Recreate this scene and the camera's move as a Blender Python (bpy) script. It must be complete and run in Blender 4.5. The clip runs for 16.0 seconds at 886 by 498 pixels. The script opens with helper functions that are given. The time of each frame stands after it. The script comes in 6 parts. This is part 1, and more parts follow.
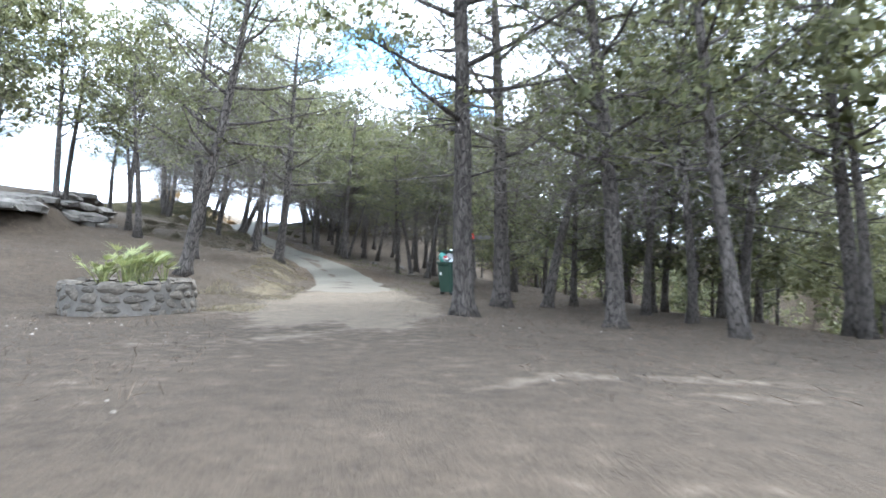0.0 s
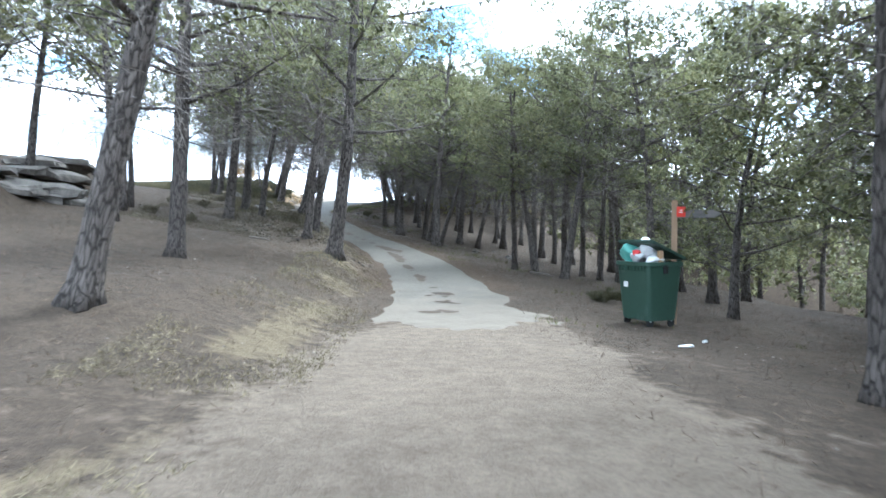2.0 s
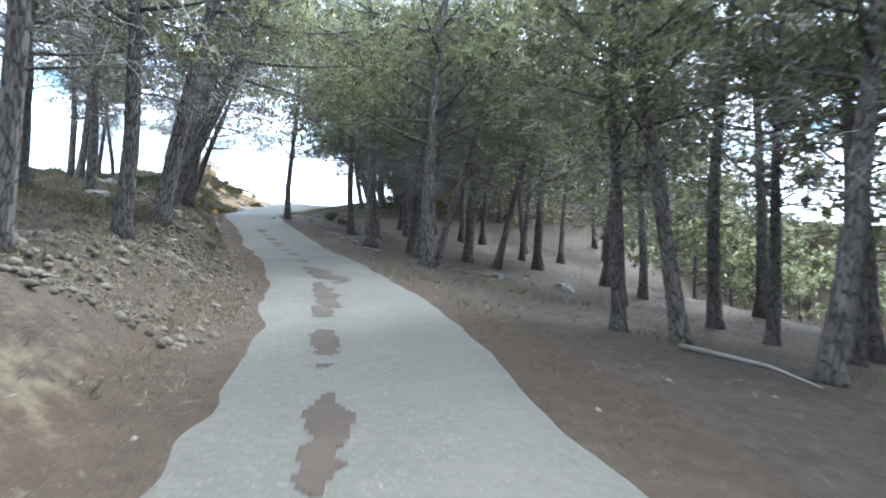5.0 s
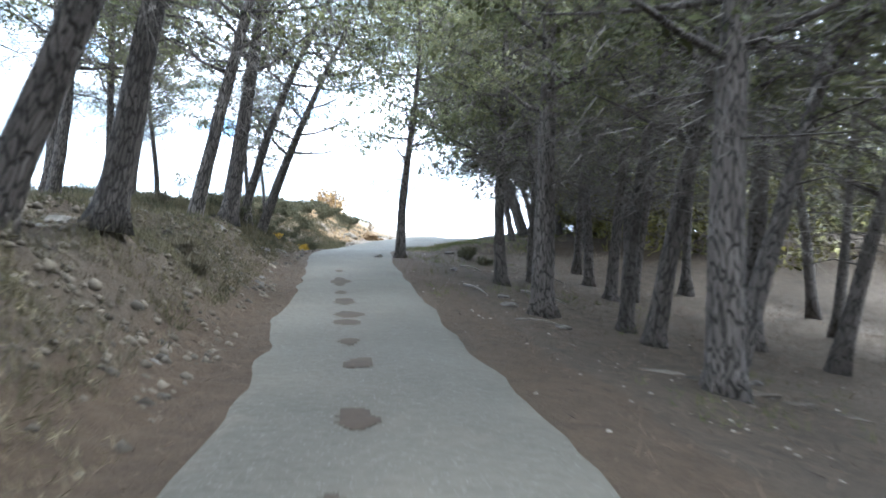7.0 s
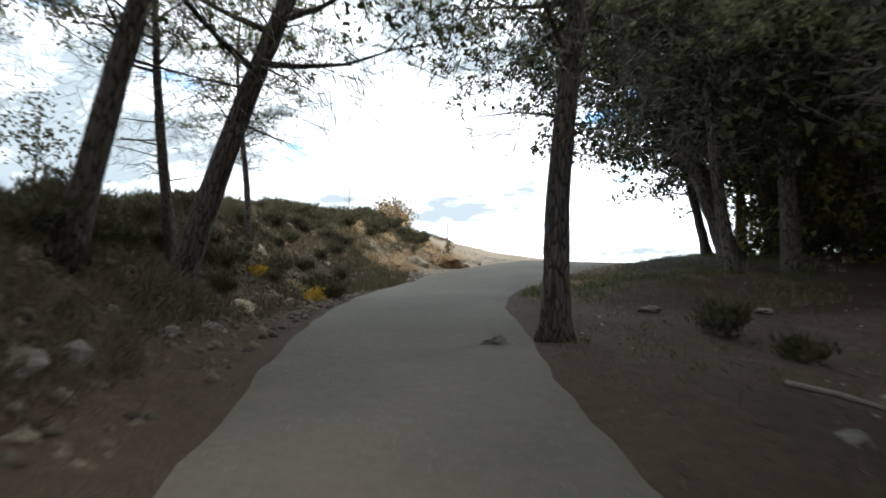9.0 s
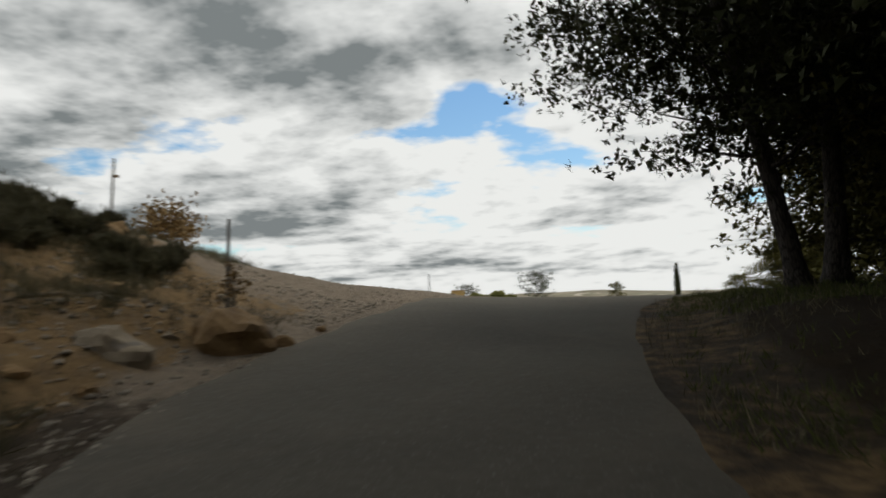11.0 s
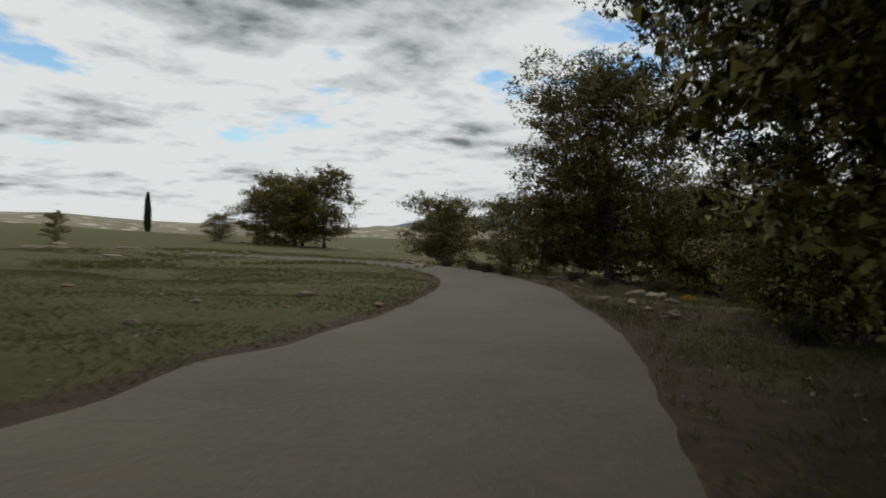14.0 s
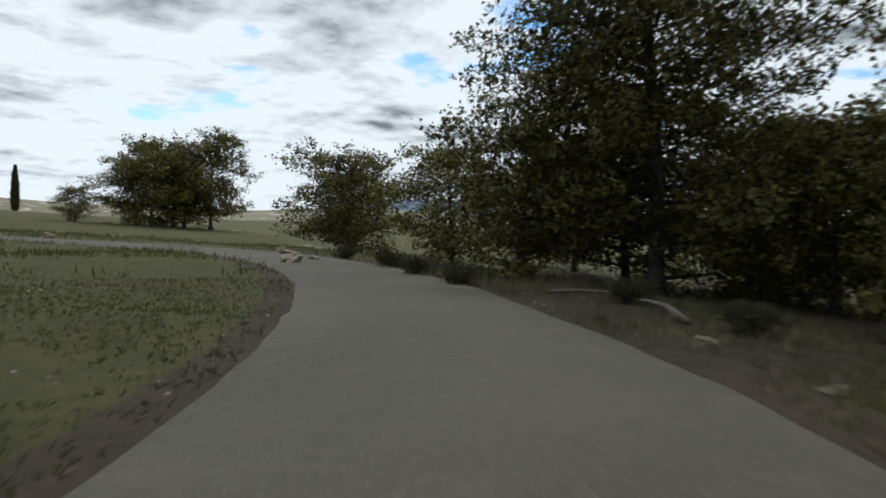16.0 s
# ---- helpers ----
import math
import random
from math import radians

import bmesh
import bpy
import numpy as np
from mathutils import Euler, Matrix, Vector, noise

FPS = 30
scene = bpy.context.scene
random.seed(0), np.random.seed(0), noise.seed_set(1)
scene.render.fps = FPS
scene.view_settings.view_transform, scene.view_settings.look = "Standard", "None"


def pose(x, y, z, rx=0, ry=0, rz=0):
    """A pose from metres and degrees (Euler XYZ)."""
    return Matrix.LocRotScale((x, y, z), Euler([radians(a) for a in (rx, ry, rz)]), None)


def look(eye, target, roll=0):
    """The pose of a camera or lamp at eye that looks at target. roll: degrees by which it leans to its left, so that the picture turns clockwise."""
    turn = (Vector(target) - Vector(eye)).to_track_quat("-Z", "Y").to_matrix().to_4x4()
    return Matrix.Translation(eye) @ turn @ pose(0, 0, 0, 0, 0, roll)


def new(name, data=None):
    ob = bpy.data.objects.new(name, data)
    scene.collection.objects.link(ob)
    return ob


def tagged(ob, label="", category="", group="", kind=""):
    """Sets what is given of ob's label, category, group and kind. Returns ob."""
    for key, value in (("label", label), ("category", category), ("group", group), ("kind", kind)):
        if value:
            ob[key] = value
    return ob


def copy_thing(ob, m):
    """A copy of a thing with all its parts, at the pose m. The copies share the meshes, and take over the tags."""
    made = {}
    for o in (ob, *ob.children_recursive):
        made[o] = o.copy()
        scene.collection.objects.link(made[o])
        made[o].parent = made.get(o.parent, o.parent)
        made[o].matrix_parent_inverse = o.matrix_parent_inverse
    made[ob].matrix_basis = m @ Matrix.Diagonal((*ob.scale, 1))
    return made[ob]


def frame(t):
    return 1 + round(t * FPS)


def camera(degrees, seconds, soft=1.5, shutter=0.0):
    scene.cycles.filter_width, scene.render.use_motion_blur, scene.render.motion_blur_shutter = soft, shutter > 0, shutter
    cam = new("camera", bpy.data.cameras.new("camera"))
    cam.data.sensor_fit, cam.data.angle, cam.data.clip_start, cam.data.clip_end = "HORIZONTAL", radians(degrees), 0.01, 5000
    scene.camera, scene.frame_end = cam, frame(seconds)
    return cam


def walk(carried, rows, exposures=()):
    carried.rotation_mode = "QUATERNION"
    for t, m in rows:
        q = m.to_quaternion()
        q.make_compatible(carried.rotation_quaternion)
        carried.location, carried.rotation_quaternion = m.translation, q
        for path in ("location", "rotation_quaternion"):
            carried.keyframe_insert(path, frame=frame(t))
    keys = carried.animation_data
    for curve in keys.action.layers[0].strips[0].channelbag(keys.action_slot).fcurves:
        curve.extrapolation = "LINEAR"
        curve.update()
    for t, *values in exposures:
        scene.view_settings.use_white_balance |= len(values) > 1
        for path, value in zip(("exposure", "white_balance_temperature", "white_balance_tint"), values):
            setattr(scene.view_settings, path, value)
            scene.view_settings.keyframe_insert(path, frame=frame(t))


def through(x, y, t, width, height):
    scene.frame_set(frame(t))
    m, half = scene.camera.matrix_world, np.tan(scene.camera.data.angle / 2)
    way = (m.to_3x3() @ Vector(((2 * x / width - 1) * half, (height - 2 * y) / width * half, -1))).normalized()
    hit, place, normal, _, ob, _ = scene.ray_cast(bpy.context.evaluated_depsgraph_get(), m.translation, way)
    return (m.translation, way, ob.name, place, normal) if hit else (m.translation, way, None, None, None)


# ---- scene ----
cam = camera(66.0, 16.0, soft=1.6, shutter=0.3)
PATH = [
    (0.0, 0.000, 0.000, 1.350, 90.32, -0.38, -0.00),
    (0.5, -0.369, 3.320, 1.434, 90.40, -0.06, 4.01),
    (1.0, -0.832, 6.426, 1.522, 90.44, 0.67, 6.73),
    (1.5, -1.420, 9.239, 1.570, 88.88, 1.04, 7.89),
    (2.0, -1.938, 11.700, 1.558, 88.69, 0.00, 7.20),
    (2.5, -2.319, 14.079, 1.525, 87.31, 0.51, 5.00),
    (3.0, -2.538, 16.414, 1.437, 87.67, 0.36, 2.69),
    (3.5, -2.724, 18.933, 1.395, 88.99, -0.51, 1.00),
    (4.0, -3.054, 21.560, 1.359, 88.65, -0.70, 2.36),
    (4.5, -3.370, 24.281, 1.375, 89.09, -0.34, 4.60),
    (5.0, -3.806, 27.077, 1.428, 89.92, -0.07, 7.16),
    (5.5, -4.389, 29.937, 1.525, 90.82, 0.05, 9.96),
    (6.0, -5.138, 32.851, 1.669, 91.66, 0.09, 12.94),
    (6.5, -6.065, 35.810, 1.855, 92.42, 0.04, 15.97),
    (7.0, -7.175, 38.811, 2.051, 92.77, -0.28, 18.79),
    (7.5, -8.517, 41.869, 2.315, 92.81, 0.16, 21.68),
    (8.0, -9.968, 44.859, 2.567, 93.07, -0.05, 24.18),
    (8.5, -11.516, 47.858, 2.862, 93.73, -0.13, 24.79),
    (9.0, -13.104, 50.899, 3.194, 94.19, -0.08, 24.63),
    (9.5, -14.699, 54.005, 3.549, 94.28, 0.37, 24.07),
    (10.0, -16.262, 57.202, 3.910, 94.17, 1.59, 22.79),
    (10.5, -17.688, 60.542, 4.263, 94.36, 3.31, 19.33),
    (11.0, -18.679, 64.136, 4.544, 95.03, 2.45, 9.34),
    (11.5, -18.965, 67.590, 4.759, 96.17, 1.43, -0.70),
    (12.0, -18.921, 71.098, 5.140, 95.07, 1.26, -7.99),
    (12.5, -18.540, 74.603, 5.463, 94.07, 0.73, -13.51),
    (13.0, -17.611, 78.102, 5.740, 92.06, 0.33, -20.28),
    (13.5, -16.223, 81.545, 5.870, 90.44, 0.13, -26.30),
    (14.0, -14.386, 84.872, 5.910, 88.90, -1.46, -32.89),
    (14.5, -12.314, 87.973, 5.839, 88.32, -1.66, -38.56),
    (15.0, -9.977, 90.977, 5.771, 87.75, -1.65, -42.24),
    (15.5, -7.648, 93.924, 5.639, 87.60, -1.55, -42.25),
    (16.0, -5.362, 97.243, 5.507, 87.72, -1.73, -39.42),
]
EXPOSURES = [(0.0, 2.55, 5250, 6), (1.0, 2.6, 5150, 5), (2.0, 2.6, 5050, 4), (3.0, 2.65, 4950, 4), (4.0, 2.8, 4950, 5), (6.5, 3.0, 5150, 5), (8.2, 2.72, 5400, 5), (10.2, -0.4, 6650, 6), (11.2, -0.45, 6600, 6), (12.5, -0.8, 6500, 6), (14.5, -0.5, 6400, 6), (16.0, -0.3, 5900, 4)]
walk(cam, [(row[0], pose(*row[1:])) for row in PATH], EXPOSURES)


# ---- ground shape ----
ROAD_X = np.array([2.2, 1.0] + [row[1] for row in PATH] + [-2.3, 0.3, 2.4, 3.9, 4.2, 2.6, -1.6, -8.0])
ROAD_Y = np.array([-30.0, -10.0] + [row[2] for row in PATH] + [101.0, 105.0, 109.5, 115.0, 121.0, 128.0, 137.0, 147.0])
ROAD_Z = np.array([-0.3, -0.1] + [row[3] - 1.35 for row in PATH] + [4.36, 4.34, 4.3, 4.25, 4.2, 4.1, 4.0, 3.9])
ROAD_Z[4:8] = [0.08, 0.1, 0.1, 0.06]
ROAD_Z[20:25] = [1.95, 2.38, 2.78, 3.1, 3.34]
ROAD_Z[25:35] = [3.6, 3.95, 4.27, 4.48, 4.58, 4.58, 4.54, 4.5, 4.45, 4.4]


def smooth(a, b, v):
    u = np.clip((v - a) / (b - a), 0, 1)
    return u * u * (3 - 2 * u)


def road_line(step=0.5):
    """The road's middle line as x, y, z and arc length, 0 where the drive begins."""
    u = np.arange(len(ROAD_X))
    fine = np.linspace(0, len(u) - 1, len(u) * 12)
    cols = []
    for c in (ROAD_X, ROAD_Y, ROAD_Z):
        d = np.gradient(c)
        i = np.clip(fine.astype(int), 0, len(u) - 2)
        f = fine - i
        cols.append((2*f**3 - 3*f**2 + 1) * c[i] + (f**3 - 2*f**2 + f) * d[i] + (-2*f**3 + 3*f**2) * c[i+1] + (f**3 - f**2) * d[i+1])
    x, y, z = cols
    s = np.concatenate([[0], np.cumsum(np.hypot(np.diff(x), np.diff(y)))])
    s -= s[np.argmin(np.hypot(x, y))]
    t = np.arange(s[0], s[-1], step)
    return np.interp(t, s, x), np.interp(t, s, y), np.interp(t, s, z), t


LX, LY, LZ, LS = road_line()
TX, TY = np.gradient(LX), np.gradient(LY)
TN = np.hypot(TX, TY)
TX, TY = TX / TN, TY / TN


def along(x, y):
    """Arc length, sideways distance (left positive) and road height for arrays of places."""
    x, y = np.atleast_1d(np.asarray(x, float)), np.atleast_1d(np.asarray(y, float))
    s, d, z = np.empty(x.shape), np.empty(x.shape), np.empty(x.shape)
    for k in range(0, x.size, 20000):
        xx, yy = x[k:k+20000, None], y[k:k+20000, None]
        q = (LX - xx) ** 2 + (LY - yy) ** 2
        i = q.argmin(1)
        rx, ry = xx[:, 0] - LX[i], yy[:, 0] - LY[i]
        side = TX[i] * ry - TY[i] * rx
        s[k:k+20000] = LS[i] + TX[i] * rx + TY[i] * ry
        d[k:k+20000] = np.where(side >= 0, 1, -1) * np.sqrt(q[np.arange(len(i)), i])
        w = 1 / (q + 0.3) ** 2.5
        z[k:k+20000] = (w * LZ).sum(1) / w.sum(1)
    return s, d, z


def noise2(x, y, size, seed=0):
    """Smooth value noise, -1 to 1, for arrays."""
    x, y = np.asarray(x) / size + seed * 17.3, np.asarray(y) / size - seed * 9.1
    xi, yi = np.floor(x), np.floor(y)
    fx, fy = x - xi, y - yi
    fx, fy = fx * fx * (3 - 2 * fx), fy * fy * (3 - 2 * fy)

    def corner(a, b):
        v = np.sin(a * 127.1 + b * 311.7 + seed * 74.7) * 43758.5453
        return (v - np.floor(v)) * 2 - 1
    return ((corner(xi, yi) * (1 - fx) + corner(xi + 1, yi) * fx) * (1 - fy) + (corner(xi, yi + 1) * (1 - fx) + corner(xi + 1, yi + 1) * fx) * fy)


def half_width(s):
    """Half the road's width on its left and right side."""
    left = np.interp(s, [0, 20, 56, 64, 70, 76, 82, 89, 93, 96, 98, 100, 104, 112, 150], [1.3, 1.3, 1.1, 1.5, 2.3, 2.8, 3.3, 3.4, 3.1, 2.7, 2.35, 2.1, 1.45, 1.5, 1.4])
    right = np.interp(s, [0, 20, 56, 64, 75, 86, 91, 97, 103, 109, 113, 150], [1.3, 1.3, 1.1, 1.15, 1.05, 1.05, 1.2, 1.95, 2.3, 2.1, 1.75, 1.6])
    return left, right


def height(x, y):
    """The ground's height at arrays of places."""
    x, y = np.asarray(x, float), np.asarray(y, float)
    shape = x.shape
    x, y = x.ravel(), y.ravel()
    s, d, z = along(x, y)
    wl, wr = half_width(s)
    # left: a cut bank beside the road, then the wooded hill that levels off
    bank = np.interp(s, [14, 20, 26, 40, 46, 52, 58, 62, 65, 68, 70.5, 74, 76, 78, 81, 84], [0, 0.5, 0.7, 0.95, 1.2, 1.2, 1.0, 1.2, 1.45, 1.65, 1.75, 1.35, 1.15, 0.45, 0.08, 0])
    run = np.interp(s, [17, 30, 55, 68, 76], [3.0, 1.5, 1.8, 3.6, 4.5])
    slope = np.interp(s, [-30, 0, 13, 21, 30, 50, 60, 68, 76, 90], [0.05, 0.06, 0.07, 0.13, 0.18, 0.155, 0.12, 0.06, 0.03, 0.012])
    reach = np.interp(s, [0, 60, 70, 90], [17, 13, 12, 60])
    out = np.maximum(d - wl - 0.35, 0)
    far = np.maximum(d - np.interp(s, [0, 13, 20], [10, 8, 3.2]), 0)
    left = bank * smooth(0, 1, out / run) + slope * reach * (1 - np.exp(-far / reach)) * 1.12
    # right: falls away to the forest floor, level inside the bend
    fall = np.interp(s, [-20, 10, 30, 48, 58, 66, 74, 90, 100, 112, 150], [0.03, 0.07, 0.13, 0.17, 0.12, 0.02, -0.03, 0.02, 0.05, 0.09, 0.06])
    outr = np.maximum(-d - wr - 0.6, 0)
    right = -fall * 26 * (1 - np.exp(-outr / 26)) + np.interp(s, [60, 66, 76, 84, 92, 104], [0, 0.25, 0.25, 0.1, 0.1, 0.12]) * smooth(0, 2.0, outr)
    right -= (1 - smooth(52, 64, s)) * 9 * smooth(9, 38, outr)
    h = z + np.where(d > 0, left, right)
    # unevenness away from the road
    free = smooth(0.2, 1.6, np.maximum(d - wl, -d - wr)) * (0.35 + 0.65 * smooth(12, 20, s))
    left_ledge = 0.85 * smooth(11.2, 12.4, d + 0.8 * noise2(x, y, 4, 6)) * smooth(22, 28, s) * (1 - smooth(44, 54, s))
    h += left_ledge
    h += free * (0.10 * noise2(x, y, 3.1, 1) + 0.05 * noise2(x, y, 1.1, 2)) + smooth(6, 20, np.abs(d)) * 0.25 * noise2(x, y, 11, 3)
    rough = smooth(1.0, 2.0, d - wl + 0.6) * (1 - smooth(4, 7, d)) * smooth(22, 30, s) * (1 - smooth(72, 78, s))
    h += rough * (0.20 * noise2(x, y, 0.72, 4) + 0.20 * noise2(x, y, 1.7, 5)) * (0.75 + 0.45 * smooth(38, 50, s))
    h += 1.7 * np.exp(-((x + 31) / 8) ** 2 - ((y - 78) / 9) ** 2)
    # the wide plain beyond, with low swells
    r = np.hypot(x + 8, y - 70)
    wide = smooth(50, 160, r)
    plain = 4.6 + 1.2 * noise2(x, y, 90, 7) - 4.0 * smooth(0, 90, x) + 3.5 * smooth(30, 200, -x) * smooth(40, 140, y)
    h = h * (1 - wide) + plain * wide
    h += smooth(220, 900, r) * (4 + 6 * noise2(x, y, 330, 8)) * smooth(-200, 300, y)
    return h.reshape(shape)

# ---- sky and sun ----
world = bpy.data.worlds.new("sky")
scene.world = world
world.use_nodes = True
wn, wl = world.node_tree.nodes, world.node_tree.links
wn.clear()


def wnode(kind, **values):
    n = wn.new(kind)
    for k, v in values.items():
        n.inputs[k].default_value = v
    return n


def wmath(op, a, b=None):
    n = wn.new("ShaderNodeMath")
    n.operation = op
    for i, v in enumerate((a, b)):
        if v is None:
            continue
        if isinstance(v, (int, float)):
            n.inputs[i].default_value = v
        else:
            wl.new(v, n.inputs[i])
    return n.outputs[0]


SUN_AZ, SUN_EL = radians(30), radians(52)
sky = wn.new("ShaderNodeTexSky")
sky.sky_type, sky.sun_disc, sky.sun_elevation, sky.sun_rotation = "NISHITA", False, SUN_EL, SUN_AZ
sky.air_density, sky.dust_density, sky.ozone_density = 1.2, 0.2, 3.0
blue = wnode("ShaderNodeBackground", Strength=0.15)
deeper = wnode("ShaderNodeHueSaturation", Saturation=1.15, Value=1.0)
wl.new(sky.outputs[0], deeper.inputs["Color"])
wl.new(deeper.outputs[0], blue.inputs[0])
coord = wn.new("ShaderNodeTexCoord")
split = wn.new("ShaderNodeSeparateXYZ")
wl.new(coord.outputs["Generated"], split.inputs[0])
lift = wmath("MAXIMUM", wmath("ADD", split.outputs[2], 0.15), 0.06)
plane = wn.new("ShaderNodeCombineXYZ")
wl.new(wmath("DIVIDE", split.outputs[0], lift), plane.inputs[0])
wl.new(wmath("DIVIDE", split.outputs[1], lift), plane.inputs[1])
plane.inputs[2].default_value = 4.1


def cloud_field(offset, fine=12.0):
    """Heaped cloud density: broad banks broken up by billows."""
    at = wn.new("ShaderNodeVectorMath")
    at.operation = "ADD"
    at.inputs[1].default_value = offset
    wl.new(plane.outputs[0], at.inputs[0])
    banks = wnode("ShaderNodeTexNoise", Scale=0.95, Detail=fine, Roughness=0.57, Distortion=0.15)
    heaps = wnode("ShaderNodeTexVoronoi", Scale=2.9, Detail=min(fine, 4.0), Roughness=0.55)
    heaps.feature = "SMOOTH_F1"
    for t in (banks, heaps):
        wl.new(at.outputs[0], t.inputs["Vector"])
    return wmath("ADD", banks.outputs[0], wmath("MULTIPLY", wmath("SUBTRACT", 0.42, heaps.outputs["Distance"]), 0.24))


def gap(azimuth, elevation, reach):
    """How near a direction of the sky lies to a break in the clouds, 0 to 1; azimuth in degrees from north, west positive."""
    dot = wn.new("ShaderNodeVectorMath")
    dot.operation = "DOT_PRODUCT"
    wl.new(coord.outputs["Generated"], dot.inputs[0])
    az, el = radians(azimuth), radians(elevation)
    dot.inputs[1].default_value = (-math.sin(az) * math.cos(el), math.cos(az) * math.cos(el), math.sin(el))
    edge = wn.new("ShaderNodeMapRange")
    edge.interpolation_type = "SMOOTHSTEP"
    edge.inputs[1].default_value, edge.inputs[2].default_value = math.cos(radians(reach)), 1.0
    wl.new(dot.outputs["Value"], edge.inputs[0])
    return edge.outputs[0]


cover = cloud_field((0, 0, 0))
toward = cloud_field((-0.05, -0.08, 0), 6.0)
body = cloud_field((0, 0, 0), 2.5)
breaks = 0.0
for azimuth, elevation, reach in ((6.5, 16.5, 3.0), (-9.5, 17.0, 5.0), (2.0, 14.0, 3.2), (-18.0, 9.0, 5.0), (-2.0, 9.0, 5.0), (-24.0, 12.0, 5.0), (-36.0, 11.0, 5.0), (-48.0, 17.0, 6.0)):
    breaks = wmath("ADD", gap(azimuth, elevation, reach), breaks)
mask = wn.new("ShaderNodeValToRGB")
mask.color_ramp.elements[0].position, mask.color_ramp.elements[1].position = 0.245, 0.325
heavy = wmath("MULTIPLY", wmath("MAXIMUM", wmath("SUBTRACT", -0.12, split.outputs[0]), -0.15), 0.22)
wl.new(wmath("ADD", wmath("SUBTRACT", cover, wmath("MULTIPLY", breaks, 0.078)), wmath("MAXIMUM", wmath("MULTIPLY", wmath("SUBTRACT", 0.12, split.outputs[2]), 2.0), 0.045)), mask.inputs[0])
tone = wn.new("ShaderNodeValToRGB")
ramp = tone.color_ramp
ramp.elements[0].position, ramp.elements[0].color = 0.34, (1.13, 1.13, 1.14, 1)
ramp.elements[1].position, ramp.elements[1].color = 0.60, (0.27, 0.295, 0.31, 1)
mid = ramp.elements.new(0.46)
mid.color = (0.80, 0.81, 0.825, 1)
density = wmath("ADD", wmath("MULTIPLY", body, 0.5), wmath("MULTIPLY", cover, 0.5))
thin = wmath("MULTIPLY", wmath("MAXIMUM", wmath("SUBTRACT", 0.24, split.outputs[2]), 0.0), 0.16)
wl.new(wmath("ADD", wmath("SUBTRACT", wmath("ADD", density, heavy), thin), wmath("MULTIPLY", wmath("SUBTRACT", toward, cover), 1.3)), tone.inputs[0])
cloud = wnode("ShaderNodeBackground", Strength=1.0)
wl.new(tone.outputs[0], cloud.inputs[0])
both = wn.new("ShaderNodeMixShader")
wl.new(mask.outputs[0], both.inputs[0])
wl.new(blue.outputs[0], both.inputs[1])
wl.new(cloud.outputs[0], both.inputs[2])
wout = wn.new("ShaderNodeOutputWorld")
wl.new(both.outputs[0], wout.inputs[0])

lamp = bpy.data.lights.new("sun", "SUN")
lamp.energy, lamp.angle, lamp.color = 1.9, radians(20), (1.0, 0.93, 0.82)
sun = new("sun", lamp)
sun.matrix_world = look((-40, -30, 80), (-40 + 50 * math.sin(SUN_AZ - math.pi), -30 + 50 * math.cos(SUN_AZ - math.pi), 80 - 50 * math.tan(SUN_EL)))


